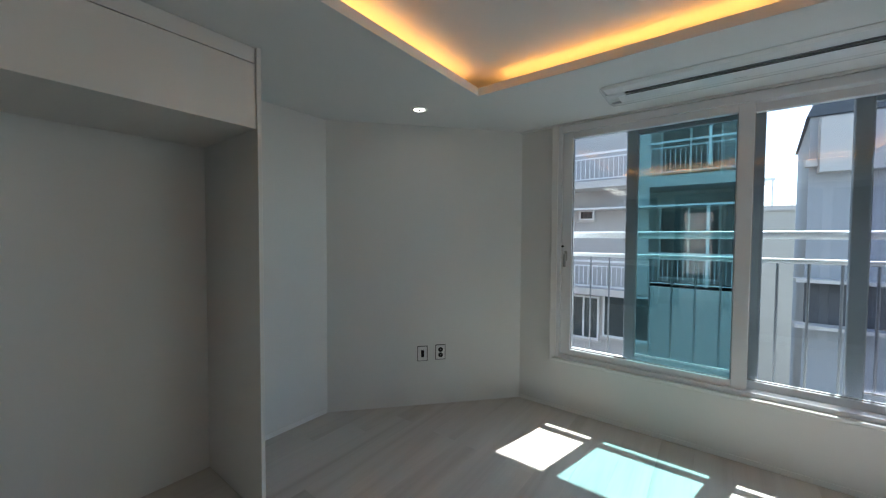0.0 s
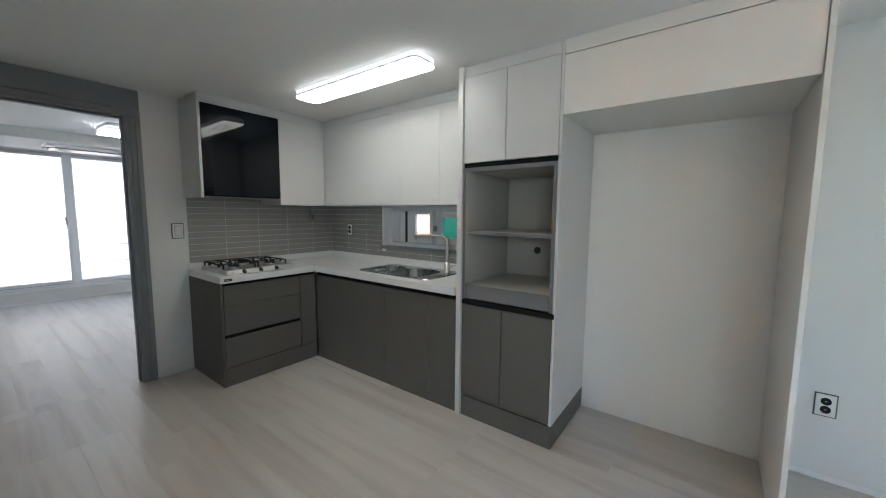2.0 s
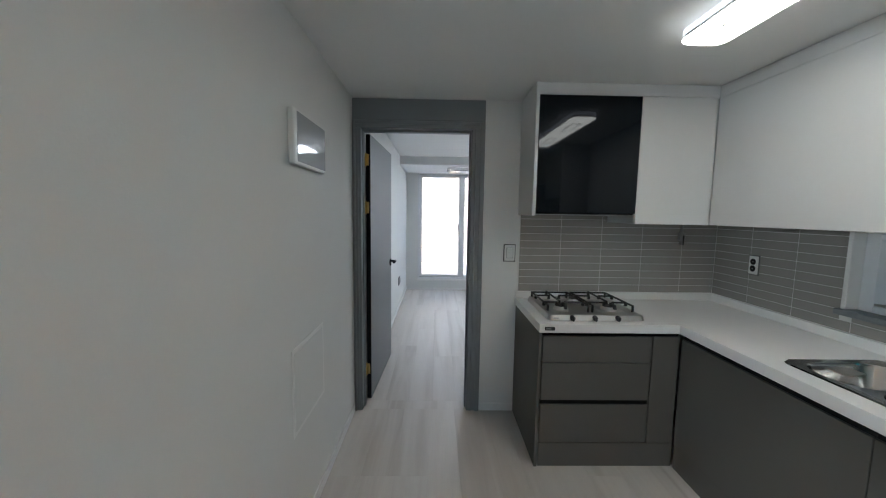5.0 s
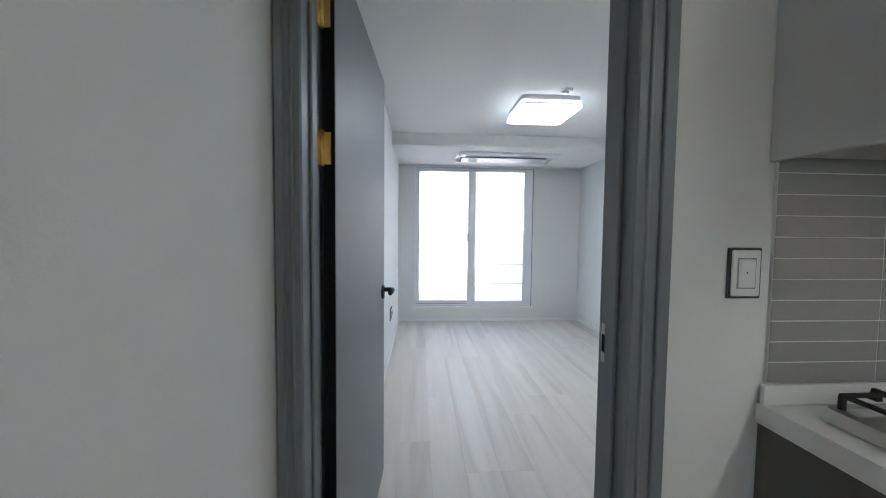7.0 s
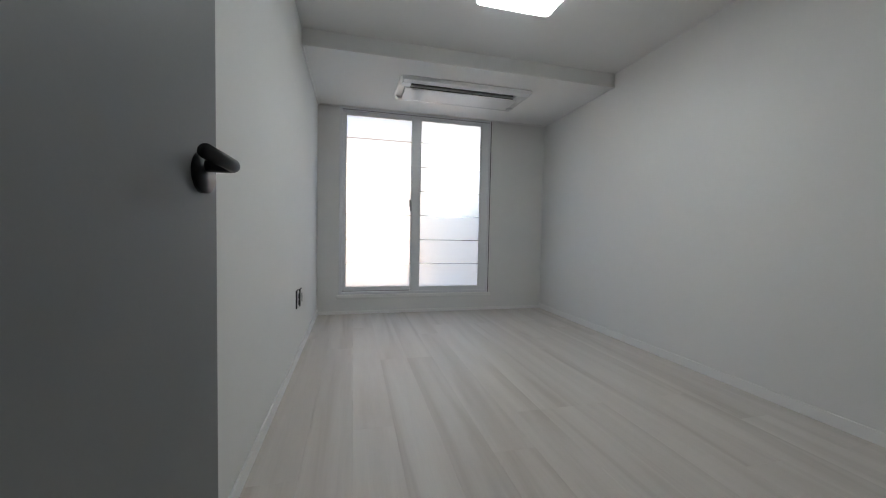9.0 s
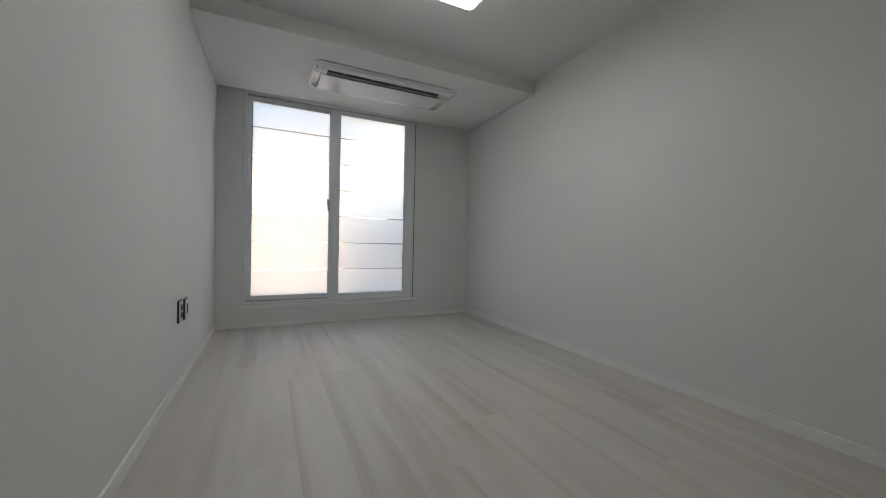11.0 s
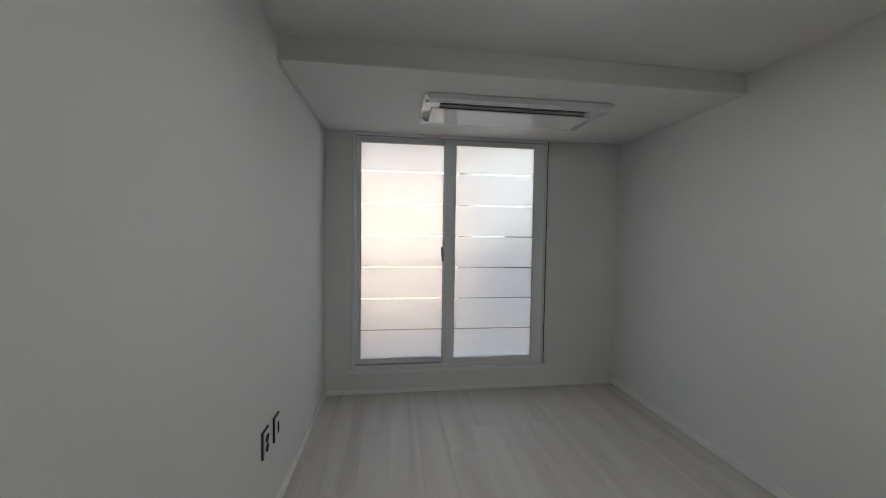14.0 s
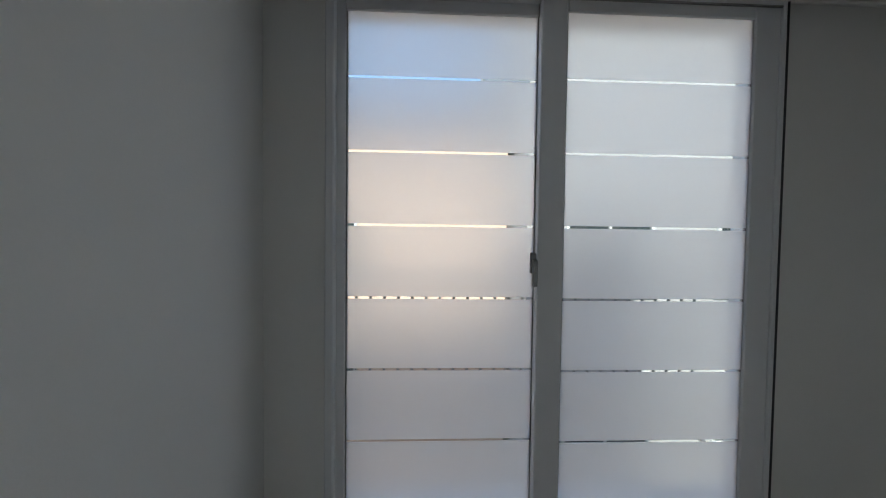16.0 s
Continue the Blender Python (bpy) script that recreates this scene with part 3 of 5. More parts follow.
for z in (1.90, 1.54, 0.26):
    h = part("hinge", boxes(((0.8725, 4.748, z - 0.048), (0.8745, 4.788, z + 0.048))), "brass", d1, "brass butt hinge")
    part("knuckle", rod((0.877, 4.792, z - 0.048), (0.877, 4.792, z + 0.048), 0.0065), "brass", h, "", True)
    part("leaf_plate", turned(boxes(((-0.034, -0.0035, z - 0.043), (-0.012, -0.0015, z + 0.043))), LEAF), "brass", h)
part("strike_plate", boxes(((1.6588, 4.748, 0.955), (1.6603, 4.772, 1.065))), "nickel", d1, "satin metal strike plate")
part("strike_hole", boxes(((1.6578, 4.752, 0.985), (1.6590, 4.768, 1.035))), "black", d1)

# ---- sliding entry door beside the kitchen wall ----
sd = thing("door_2", (0.02, 2.2, 0), "grey-framed sliding entry door with smoked glass, closed", "door", kind="structure")
part("door_frame", boxes(((0.690, 2.162, 0), (0.702, 2.285, 2.16)), ((-0.62, 2.162, 2.13), (0.690, 2.285, 2.16)), ((-0.62, 2.165, 0), (-0.60, 2.285, 2.13)), bevel=0.002), "trimw", sd)
st = part("door_leaf", boxes(((0.588, 2.180, 0.012), (0.684, 2.215, 2.125)), ((-0.09, 2.180, 0.012), (-0.01, 2.215, 2.125)), ((-0.01, 2.180, 0.012), (0.588, 2.215, 0.10)), ((-0.01, 2.180, 2.05), (0.588, 2.215, 2.125)), bevel=0.003),
          "stile", sd, "pale grey door stiles and rails")
part("pane", box((-0.015, 2.194, 0.095), (0.593, 2.200, 2.055)), "smoke", st, "smoked dark glass")
pull = part("pull_handle", boxes(((0.597, 2.176, 0.963), (0.630, 2.181, 0.975)), ((0.597, 2.176, 1.140), (0.630, 2.181, 1.152)), ((0.597, 2.176, 0.975), (0.604, 2.181, 1.140)), ((0.620, 2.176, 0.975), (0.630, 2.181, 1.140))), "nickel", st, "recessed satin metal pull")
part("recess", boxes(((0.604, 2.1785, 0.975), (0.620, 2.1797, 1.140))), "sub", pull)
s2 = part("door_leaf", boxes(((-0.60, 2.225, 0.012), (-0.52, 2.26, 2.125)), ((-0.08, 2.225, 0.012), (0.0, 2.26, 2.125)), ((-0.52, 2.225, 0.012), (-0.08, 2.26, 0.10)), ((-0.52, 2.225, 2.05), (-0.08, 2.26, 2.125)), bevel=0.003), "stile", sd)
part("pane", box((-0.525, 2.240, 0.095), (-0.075, 2.246, 2.055)), "smoke", s2)
part("floor_track", boxes(((-0.60, 2.17, 0.0), (0.690, 2.28, 0.008)), bevel=0.002), "greyplas", sd)
ic = thing("intercom", (-0.32, 3.5, 1.52), "black video intercom panel on the entry wall", "intercom")
part("body", box((-0.42, 3.48, 1.45), (-0.22, 3.50, 1.59), 0.004), "darkplas", ic)
part("screen", box((-0.40, 3.478, 1.49), (-0.24, 3.4795, 1.58)), "blackglass", ic)
sw = thing("light_switch", (-0.32, 3.5, 1.32), "grey light switch on the entry wall", "switch")
part("plate", box((-0.40, 3.49, 1.27), (-0.24, 3.50, 1.38), 0.003), "greyplas", sw)
part("rocker", box((-0.36, 3.486, 1.29), (-0.28, 3.49, 1.36), 0.003), "plastic", sw)

# ---- kitchen ----
X0 = 2.85   # plane of the cabinet fronts


def front(name, parent, lo, hi, mat, label="", bevel=0.0015):
    return part(name, box(lo, hi, bevel), mat, parent, label)


# corner L of base units: east run
g = "base cabinets"
for y0, y1 in ((2.405, 2.642), (2.644, 3.10), (3.102, 4.02)):
    c = thing("base_cabinet", (3.15, (y0 + y1) / 2, 0), "taupe-grey laminate base unit under the white worktop", "cabinet", g)
    part("body", boxes(((X0 + 0.02, y0, 0.15), (3.49, y1, 0.70)), ((X0 + 0.02, y0, 0.70), (2.95, y1, 0.80))), "base", c)
    front("door", c, (X0, y0 + 0.0012, 0.152), (X0 + 0.018, y1 - 0.0012, 0.797), "base")
    part("finger_channel", box((X0 + 0.012, y0, 0.798), (X0 + 0.0195, y1, 0.8355)), "black", c, "black recessed handle channel")
    front("plinth", c, (X0 + 0.006, y0, 0), (X0 + 0.022, y1, 0.148), "base")
# north leg: drawers under the hob, with a corner filler
c = thing("drawer_cabinet", (2.44, 4.3, 0), "taupe-grey laminate drawer unit under the gas hob", "cabinet", g)
part("body", boxes(((2.038, 4.05, 0.15), (2.848, 4.645, 0.80))), "base", c)
part("side_panel", box((2.018, 4.028, 0), (2.036, 4.648, 0.8355), 0.001), "base", c)
for z0, z1 in ((0.157, 0.390), (0.420, 0.646), (0.651, 0.808)):
    front("drawer", c, (2.042, 4.028, z0), (2.684, 4.046, z1), "base")
for z0, z1 in ((0.390, 0.420), (0.808, 0.836)):
    part("finger_channel", box((2.042, 4.041, z0 + 0.001), (2.684 if z0 < 0.5 else 2.846, 4.049, z1 - 0.0005)), "black", c, "black recessed handle channel")
front("filler_panel", c, (2.690, 4.030, 0.152), (2.846, 4.046, 0.808), "base")
front("plinth", c, (2.042, 4.034, 0), (2.852, 4.05, 0.148), "base")

# worktop in one piece with a hole for the sink, and its upstand
SX0, SY0, SX1, SY1 = 2.935, 2.730, 3.390, 3.505
top = thing("worktop", (3.15, 3.5, 0.822), "white engineered stone worktop with a raised back edge", "worktop")
bm = bmesh.new()
edge = []
for loop in ([(2.822, 2.402), (3.488, 2.402), (3.488, 4.648), (2.012, 4.648), (2.012, 4.004), (2.822, 4.004)], rounded(SX0, SY0, SX1, SY1, 0.05, 4)):
    vs = [bm.verts.new((x, y, 0.886)) for x, y in loop]
    edge += [bm.edges.new((vs[k], vs[(k + 1) % len(vs)])) for k in range(len(vs))]
bmesh.ops.triangle_fill(bm, use_beauty=True, edges=edge)
low = bmesh.ops.extrude_face_region(bm, geom=list(bm.faces))
bmesh.ops.translate(bm, verts=[v for v in low["geom"] if isinstance(v, bmesh.types.BMVert)], vec=(0, 0, -0.050))
part("slab", bm, "stone", top)
part("upstand", box((2.012, 4.628, 0.886), (3.488, 4.641, 0.938), 0.002), "stone", top)
part("upstand", box((3.474, 2.402, 0.886), (3.491, 4.627, 0.938), 0.002), "stone", top)
lab = thing("maker_badge", (2.075, 4.003, 0.860), "small dark metal badge on the worktop edge", "badge")
part("plate", box((2.042, 4.0010, 0.850), (2.100, 4.004, 0.870), 0.001), "darkplas", lab)
part("text_bar", box((2.050, 4.0002, 0.857), (2.078, 4.0011, 0.863)), "greyplas", lab)


def bowl(parent, x0, y0, x1, y1, depth):
    rings = []
    for z, ins, r in ((0.862, 0, 0.11), (0.850, 0.006, 0.106), (0.862 - depth + 0.03, 0.018, 0.10), (0.862 - depth, 0.045, 0.075)):
        rings.append([(x, y, z) for x, y in rounded(x0 + ins, y0 + ins, x1 - ins, y1 - ins, r, 6)])
    b = part("bowl", loft(rings, cap_first=False), "polished", parent, "", True)
    cx, cy = (x0 + x1) / 2, (y0 + y1) / 2
    part("drain", rod((cx, cy, 0.862 - depth), (cx, cy, 0.866 - depth), 0.045, 24), "steel", b)
    part("strainer", rod((cx, cy, 0.866 - depth), (cx, cy, 0.869 - depth), 0.030, 20), "darkplas", b)


sk = thing("sink", (3.16, 3.12, 0.86), "stainless steel double-bowl inset sink in the worktop", "sink", lift=0.026)
B1, B2 = (2.952, 2.860, 3.345, 3.222), (2.956, 3.240, 3.335, 3.490)
bm = bmesh.new()
outer = rounded(SX0 - 0.015, SY0 - 0.015, SX1 + 0.008, SY1 + 0.015, 0.06, 6)
loft([[(x, y, 0.8605) for x, y in outer], [(x, y, 0.866) for x, y in rounded(SX0 - 0.010, SY0 - 0.010, SX1 + 0.003, SY1 + 0.010, 0.056, 6)]], cap_first=False, cap_last=False, bm=bm)
ring_in = rounded(SX0 - 0.010, SY0 - 0.010, SX1 + 0.003, SY1 + 0.010, 0.056, 6)
vs = [bm.verts.new((x, y, 0.866)) for x, y in ring_in]
es = [bm.edges.new((vs[i], vs[(i + 1) % len(vs)])) for i in range(len(vs))]
for b in (B1, B2):
    hv = [bm.verts.new((x, y, 0.8625)) for x, y in rounded(*b, 0.11, 6)]
    es += [bm.edges.new((hv[i], hv[(i + 1) % len(hv)])) for i in range(len(hv))]
bmesh.ops.triangle_fill(bm, use_beauty=True, edges=es)
part("rim", bm, "polished", sk)
bowl(sk, *B1, 0.19)
bowl(sk, *B2, 0.14)
part("overflow", box((3.312, 3.35, 0.80), (3.315, 3.39, 0.812)), "darkplas", sk)
basket = part("strainer_tray", slab(3.08, 3.395, 3.18, 3.468, 0.012, 0.846, 0.852), "nickel", sk, "small steel strainer tray")

fx, fy = 3.285, 2.800
tap = thing("tap", (fx, fy, 0.866), "brushed steel swan-neck mixer tap behind the sink", "tap", lift=0.026)
part("base", tube([(fx, fy, 0.866), (fx, fy, 0.880), (fx, fy, 0.960)], 0.026, 20, r2=0.021), "nickel", tap, "", True)
spout = [(fx, fy, 0.955), (fx, fy, 1.115)] + arc((fx - 0.026, fy + 0.055, 1.115), (0.43, -0.903, 0), (0, 0, 1), 0.061, 0, 90, 8)[1:] + [(fx - 0.122, fy + 0.256, 1.168)]
part("spout", tube(spout, 0.013, 16), "nickel", tap, "", True)
part("aerator", rod((fx - 0.117, fy + 0.246, 1.162), (fx - 0.117, fy + 0.246, 1.140), 0.011, 14), "nickel", tap, "", True)
part("handle", tube([(fx, fy - 0.018, 0.925), (fx, fy - 0.045, 0.925), (fx - 0.01, fy - 0.11, 0.945)], 0.012, 12, r2=0.006), "nickel", tap, "", True)

# gas hob
hb = thing("gas_hob", (2.43, 4.34, 0.86), "three-burner stainless gas hob with black cast-iron grates", "gas hob", lift=0.0265)
HX0, HX1, HY0, HY1 = 2.078, 2.658, 4.062, 4.572


def rim_ring(ins, front_ins, z, r=0.03):
    return [(x, y, z) for x, y in rounded(HX0 + ins, HY0 + front_ins, HX1 - ins, HY1 - ins, r, 4)]


part("body", loft([rim_ring(0.010, 0.012, 0.8605), rim_ring(0.0, 0.0, 0.864), rim_ring(0.008, 0.012, 0.893), rim_ring(0.020, 0.026, 0.897)], cap_last=False), "steel", hb)
part("top_tray", loft([rim_ring(0.020, 0.026, 0.897), rim_ring(0.030, 0.040, 0.893), rim_ring(0.042, 0.056, 0.880), rim_ring(0.047, 0.062, 0.878)], cap_first=False), "steel", hb, "shallow polished tray")
for kx in (2.222, 2.356, 2.492):
    k = part("knob", rod((kx, HY0 + 0.012, 0.879), (kx, HY0 - 0.008, 0.877), 0.0155, 20, r2=0.014), "darkplas", hb, "black control knob")
    part("grip", box((kx - 0.0045, HY0 - 0.019, 0.863), (kx + 0.0045, HY0 - 0.006, 0.891), 0.002), "darkplas", k)
part("label_strip", box((2.110, HY0 + 0.001, 0.874), (2.140, HY0 + 0.012, 0.880)), "greyplas", hb)
for bx, by, br in ((2.215, 4.250, 0.046), (2.520, 4.250, 0.050), (2.368, 4.450, 0.036)):
    bn = part("burner", tube([(bx, by, 0.878), (bx, by, 0.893), (bx, by, 0.905)], br, 24, r2=br * 0.8), "steel", hb, "polished burner base", True)
    part("cap", rod((bx, by, 0.905), (bx, by, 0.913), br * 0.72, 24, r2=br * 0.66), "iron", bn, "black burner cap")
    part("drip_ring", rod((bx, by, 0.878), (bx, by, 0.881), br * 1.7, 28, r2=br * 1.5), "steel", bn)
    part("igniter", rod((bx + br * 0.5, by + br * 0.95, 0.880), (bx + br * 0.5, by + br * 0.95, 0.915), 0.003, 8), "plastic", bn)


def bar(bm, a, b, z, legs=True):
    """A square iron bar that stands on a leg at its outer end."""
    r = 0.0048
    lo, hi = (min(a[0], b[0]) - r, min(a[1], b[1]) - r), (max(a[0], b[0]) + r, max(a[1], b[1]) + r)
    box((*lo, z - 0.005), (*hi, z + 0.005), 0.0015, bm)
    if legs:
        for p in (a, b):
            foot = [[(p[0] + i * w, p[1] + j * w, h) for i, j in ((-1, -1), (1, -1), (1, 1), (-1, 1))] for w, h in ((0.0085, z - 0.022), (0.0050, z + 0.0055))]
            loft(foot, bm=bm)


def grate(parent, x0, x1, y0, y1, bx, by):
    bm = bmesh.new()
    z = 0.928
    bar(bm, (x0, y0), (x0, y1), z, False)
    bar(bm, (x1, y0), (x1, y1), z, False)
    bar(bm, (x0, y1), (x1, y1), z, False)
    bar(bm, (x0, by), (bx - 0.028, by), z)
    bar(bm, (bx + 0.028, by), (x1, by), z)
    bar(bm, (bx, by + 0.028), (bx, y1 + 0.02), z)
    bar(bm, (bx, y0), (bx, by - 0.028), z)
    bar(bm, (x0, (by + y1) / 2 + 0.04), (x0 + 0.09, (by + y1) / 2 + 0.04), z)
    bar(bm, (x1 - 0.09, (by + y1) / 2 + 0.04), (x1, (by + y1) / 2 + 0.04), z)
    for cx, cy in ((x0, y0), (x1, y0), (x0, y1), (x1, y1)):
        box((cx - 0.006, cy - 0.006, 0.886), (cx + 0.006, cy + 0.006, z), 0.002, bm)
    part("grate", bm, "iron", parent, "black cast-iron pan support")


grate(hb, 2.105, 2.355, 4.165, 4.535, 2.215, 4.250)
grate(hb, 2.381, 2.631, 4.165, 4.535, 2.520, 4.250)

# wall units
g = "wall cabinets"
for y0, y1 in ((2.405, 2.775), (2.778, 3.20), (3.203, 4.270)):
    c = thing("wall_cabinet", (3.32, (y0 + y1) / 2, 1.456), "white laminate wall unit with a handleless door", "cabinet", g)
    part("body", box((3.162, y0, 1.458), (3.495, y1, 2.235)), "white", c)
    front("door", c, (3.142, y0 - 0.0012, 1.456), (3.160, y1 + 0.0010, 2.232), "white")
c = thing("wall_cabinet", (2.9, 4.46, 1.456), "white laminate wall unit beside the hood", "cabinet", g)
part("body", box((2.668, 4.292, 1.458), (3.160, 4.648, 2.235)), "white", c)
front("door", c, (2.668, 4.272, 1.456), (3.138, 4.290, 2.232), "white")
solid("trim_cabinet_top", boxes(((3.150, 2.405, 2.237), (3.49, 4.648, CEIL - 0.002)), ((2.032, 4.281, 2.237), (3.150, 4.648, CEIL - 0.002))), "white", "white filler above the wall units", "filler")
hd = thing("cooker_hood", (2.35, 4.46, 1.52), "black glass-fronted cooker hood in a white cabinet", "cooker hood")
part("side_panel", box((2.012, 4.262, 1.50), (2.032, 4.648, CEIL - 0.004), 0.001), "white", hd)
part("body", box((2.034, 4.292, 1.535), (2.664, 4.645, 2.235)), "white", hd)
part("glass_door", box((2.036, 4.268, 1.520), (2.664, 4.289, 2.232), 0.002), "blackglass", hd, "gloss black glass door")
part("underside", box((2.036, 4.292, 1.512), (2.664, 4.645, 1.533), 0.002), "black", hd, "dark hood frame")
for x0, x1 in ((2.062, 2.338), (2.362, 2.638)):
    f = part("filter", box((x0, 4.30, 1.506), (x1, 4.618, 1.5118), 0.002), "shelfsteel", hd, "pale mesh grease filter")
    part("mesh_bar", boxes(*[((x0 + 0.012 + k * 0.0132, 4.345, 1.5048), (x0 + 0.018 + k * 0.0132, 4.606, 1.5060)) for k in range(20)]), "steel", f)
    part("pull_tab", box(((x0 + x1) / 2 - 0.04, 4.308, 1.5035), ((x0 + x1) / 2 + 0.04, 4.330, 1.5060), 0.001), "greyplas", f, "grey pull tab")
part("control_strip", box((2.25, 4.300, 1.508), (2.45, 4.318, 1.5118), 0.001), "greyplas", hd)

# tall unit with an open appliance shelf
TY0, TY1 = 1.740, 2.356
c = thing("tall_cabinet", (3.17, 2.05, 0), "tall larder unit with white doors, open shelves and taupe doors", "cabinet")
part("left_panel", box((2.834, 2.358, 0), (3.495, 2.394, CEIL - 0.002), 0.0015), "white", c)
part("right_panel", box((X0 + 0.004, 1.722, 0.142), (3.495, 1.738, CEIL - 0.002), 0.0015), "white", c)
part("back", box((3.470, TY0, 0.15), (3.492, TY1, 2.24)), "board", c)
part("upper_body", box((X0 + 0.022, TY0, 1.715), (3.468, TY1, 2.24)), "white", c)
for y0, y1 in ((TY0, 2.057), (2.060, TY1)):
    front("upper_door", c, (X0, y0, 1.712), (X0 + 0.018, y1, 2.242), "white")
    front("lower_door", c, (X0, y0 + 0.0012, 0.152), (X0 + 0.018, y1 - 0.0012, 0.785), "base", "taupe-grey door")
part("top_filler", box((X0 + 0.006, TY0, 2.246), (X0 + 0.03, TY1, CEIL - 0.002)), "white", c)
part("finger_channel", box((X0 + 0.012, TY0, 1.682), (X0 + 0.03, TY1, 1.710)), "black", c, "black handle channel")
part("finger_channel", box((X0 - 0.006, TY0 - 0.012, 0.788), (X0 + 0.03, TY1 - 0.001, 0.818), 0.002), "black", c, "black handle channel")
part("shelf_frame", boxes(((X0 + 0.002, TY0, 0.822), (3.468, TY0 + 0.018, 1.680)), ((X0 + 0.002, TY1 - 0.018, 0.822), (3.468, TY1, 1.680)), ((X0 + 0.002, TY0 + 0.018, 1.662), (3.468, TY1 - 0.018, 1.680)), bevel=0.001), "board", c)
part("edge_band", boxes(((X0 - 0.002, TY0, 0.822), (X0 + 0.002, TY0 + 0.018, 1.680)), ((X0 - 0.002, TY1 - 0.018, 0.822), (X0 + 0.002, TY1, 1.680)), ((X0 - 0.002, TY0 + 0.018, 1.655), (X0 + 0.002, TY1 - 0.018, 1.680))), "shelfgrey", c, "grey front edging")
part("shelf", box((X0 + 0.03, TY0 + 0.019, 1.252), (3.468, TY1 - 0.019, 1.270), 0.001), "board", c)
part("shelf_edge", box((X0 + 0.027, TY0 + 0.019, 1.2505), (X0 + 0.0305, TY1 - 0.019, 1.2715), 0.001), "shelfgrey", c, "grey front edge of the shelf")
part("pull_shelf", box((X0 + 0.02, TY0 + 0.024, 0.905), (3.460, TY1 - 0.024, 0.921), 0.001), "board", c)
part("pull_shelf_front", box((X0 + 0.004, TY0 + 0.022, 0.828), (X0 + 0.020, TY1 - 0.022, 0.921), 0.0015), "shelfgrey", c, "grey front of the pull-out shelf")
part("socket_hole", rod((3.4695, 2.086, 1.116), (3.4600, 2.086, 1.116), 0.026, 20), "darkplas", c, "round black cable outlet")
part("lower_body", box((X0 + 0.02, TY0, 0.15), (3.468, TY1, 0.785)), "base", c)
part("plinth", boxes(((X0 + 0.004, 1.722, 0), (X0 + 0.02, TY1, 0.14)), ((X0 + 0.02, 1.722, 0), (3.495, 1.740, 0.140)), bevel=0.001), "base", c)

# fridge recess
c = thing("fridge_surround", (3.17, 1.23, 0), "empty cream-white fridge recess with a bridging cupboard", "cabinet")
part("side_panel", box((X0 - 0.012, 0.722, 0), (3.495, 0.742, CEIL - 0.002), 0.0015), "cream", c)
part("back_panel", box((3.486, 0.743, 0.0), (3.496, 1.721, 1.925)), "cream", c)
part("bridge_body", box((X0 + 0.022, 0.743, 1.925), (3.484, 1.721, 2.232)), "cream", c)
part("bridge_door", box((X0, 0.744, 1.922), (X0 + 0.020, 1.720, 2.230), 0.0015), "cream", c)
part("top_filler", box((X0 + 0.004, 0.743, 2.236), (X0 + 0.03, 1.721, CEIL - 0.002)), "cream", c)


# ceiling lamps
def ceiling_lamp(name, x0, y0, x1, y1, z0, z1, r, mat, label, square):
    c = thing(name, ((x0 + x1) / 2, (y0 + y1) / 2, z1), label, "ceiling lamp")
    part("housing", slab(x0 + 0.010, y0 + 0.010, x1 - 0.010, y1 - 0.010, r, z0 + 0.018, z1, 0.004), "plastic", c)
    part("bezel", slab(x0 + 0.002, y0 + 0.002, x1 - 0.002, y1 - 0.002, r, z0 + 0.008, z0 + 0.024, 0.004), "plastic", c)
    part("diffuser", slab(x0, y0, x1, y1, r, z0, z0 + 0.012, 0.006), mat, c, "glowing white diffuser")
    # beaded side band
    bm = bmesh.new()
    pts = rounded(x0 + 0.006, y0 + 0.006, x1 - 0.006, y1 - 0.006, r, 6)
    ring = [Vector((*p, 0)) for p in pts]
    run = 0.0
    for a, b in zip(ring, ring[1:] + ring[:1]):
        n = max(1, int((b - a).length / 0.013))
        for k in range(n):
            p = a + (b - a) * (k + 0.5) / n
            for j in range(2):
                if z0 + 0.030 + j * 0.012 < z1 - 0.004:
                    box((p.x - 0.0042, p.y - 0.0042, z0 + 0.028 + j * 0.012), (p.x + 0.0042, p.y + 0.0042, z0 + 0.036 + j * 0.012), 0, bm)
    part("beaded_band", bm, "lampband", c, "pierced beaded side band")
    if square:
        cx, cy, h = (x0 + x1) / 2, (y0 + y1) / 2, 0.060
        o, w, lo, hi = h, 0.0095, z0 - 0.004, z0 + 0.001
        part("centre_line", boxes(((cx - o, cy - o, lo), (cx + o, cy - o + w, hi)), ((cx - o, cy + o - w, lo), (cx + o, cy + o, hi)),
                                  ((cx - o, cy - o + w, lo), (cx - o + w, cy + o - w, hi)), ((cx + o - w, cy - o + w, lo), (cx + o, cy + o - w, hi))), "black", c, "thin grey square line")
    else:
        cx = (x0 + x1) / 2
        for cy in (y0 + 0.32, y1 - 0.32):
            lo, hi, w = z0 - 0.003, z0 + 0.001, 0.007
            part("badge_line", boxes(((cx - 0.038, cy - 0.15, lo), (cx - 0.038 + w, cy + 0.15, hi)), ((cx + 0.038 - w, cy - 0.15, lo), (cx + 0.038, cy + 0.15, hi)),
                                     ((cx - 0.038 + w, cy - 0.15, lo), (cx + 0.038 - w, cy - 0.15 + w, hi)), ((cx - 0.038 + w, cy + 0.15 - w, lo), (cx + 0.038 - w, cy + 0.15, hi))), "plastic", c, "thin grey line")
    return c


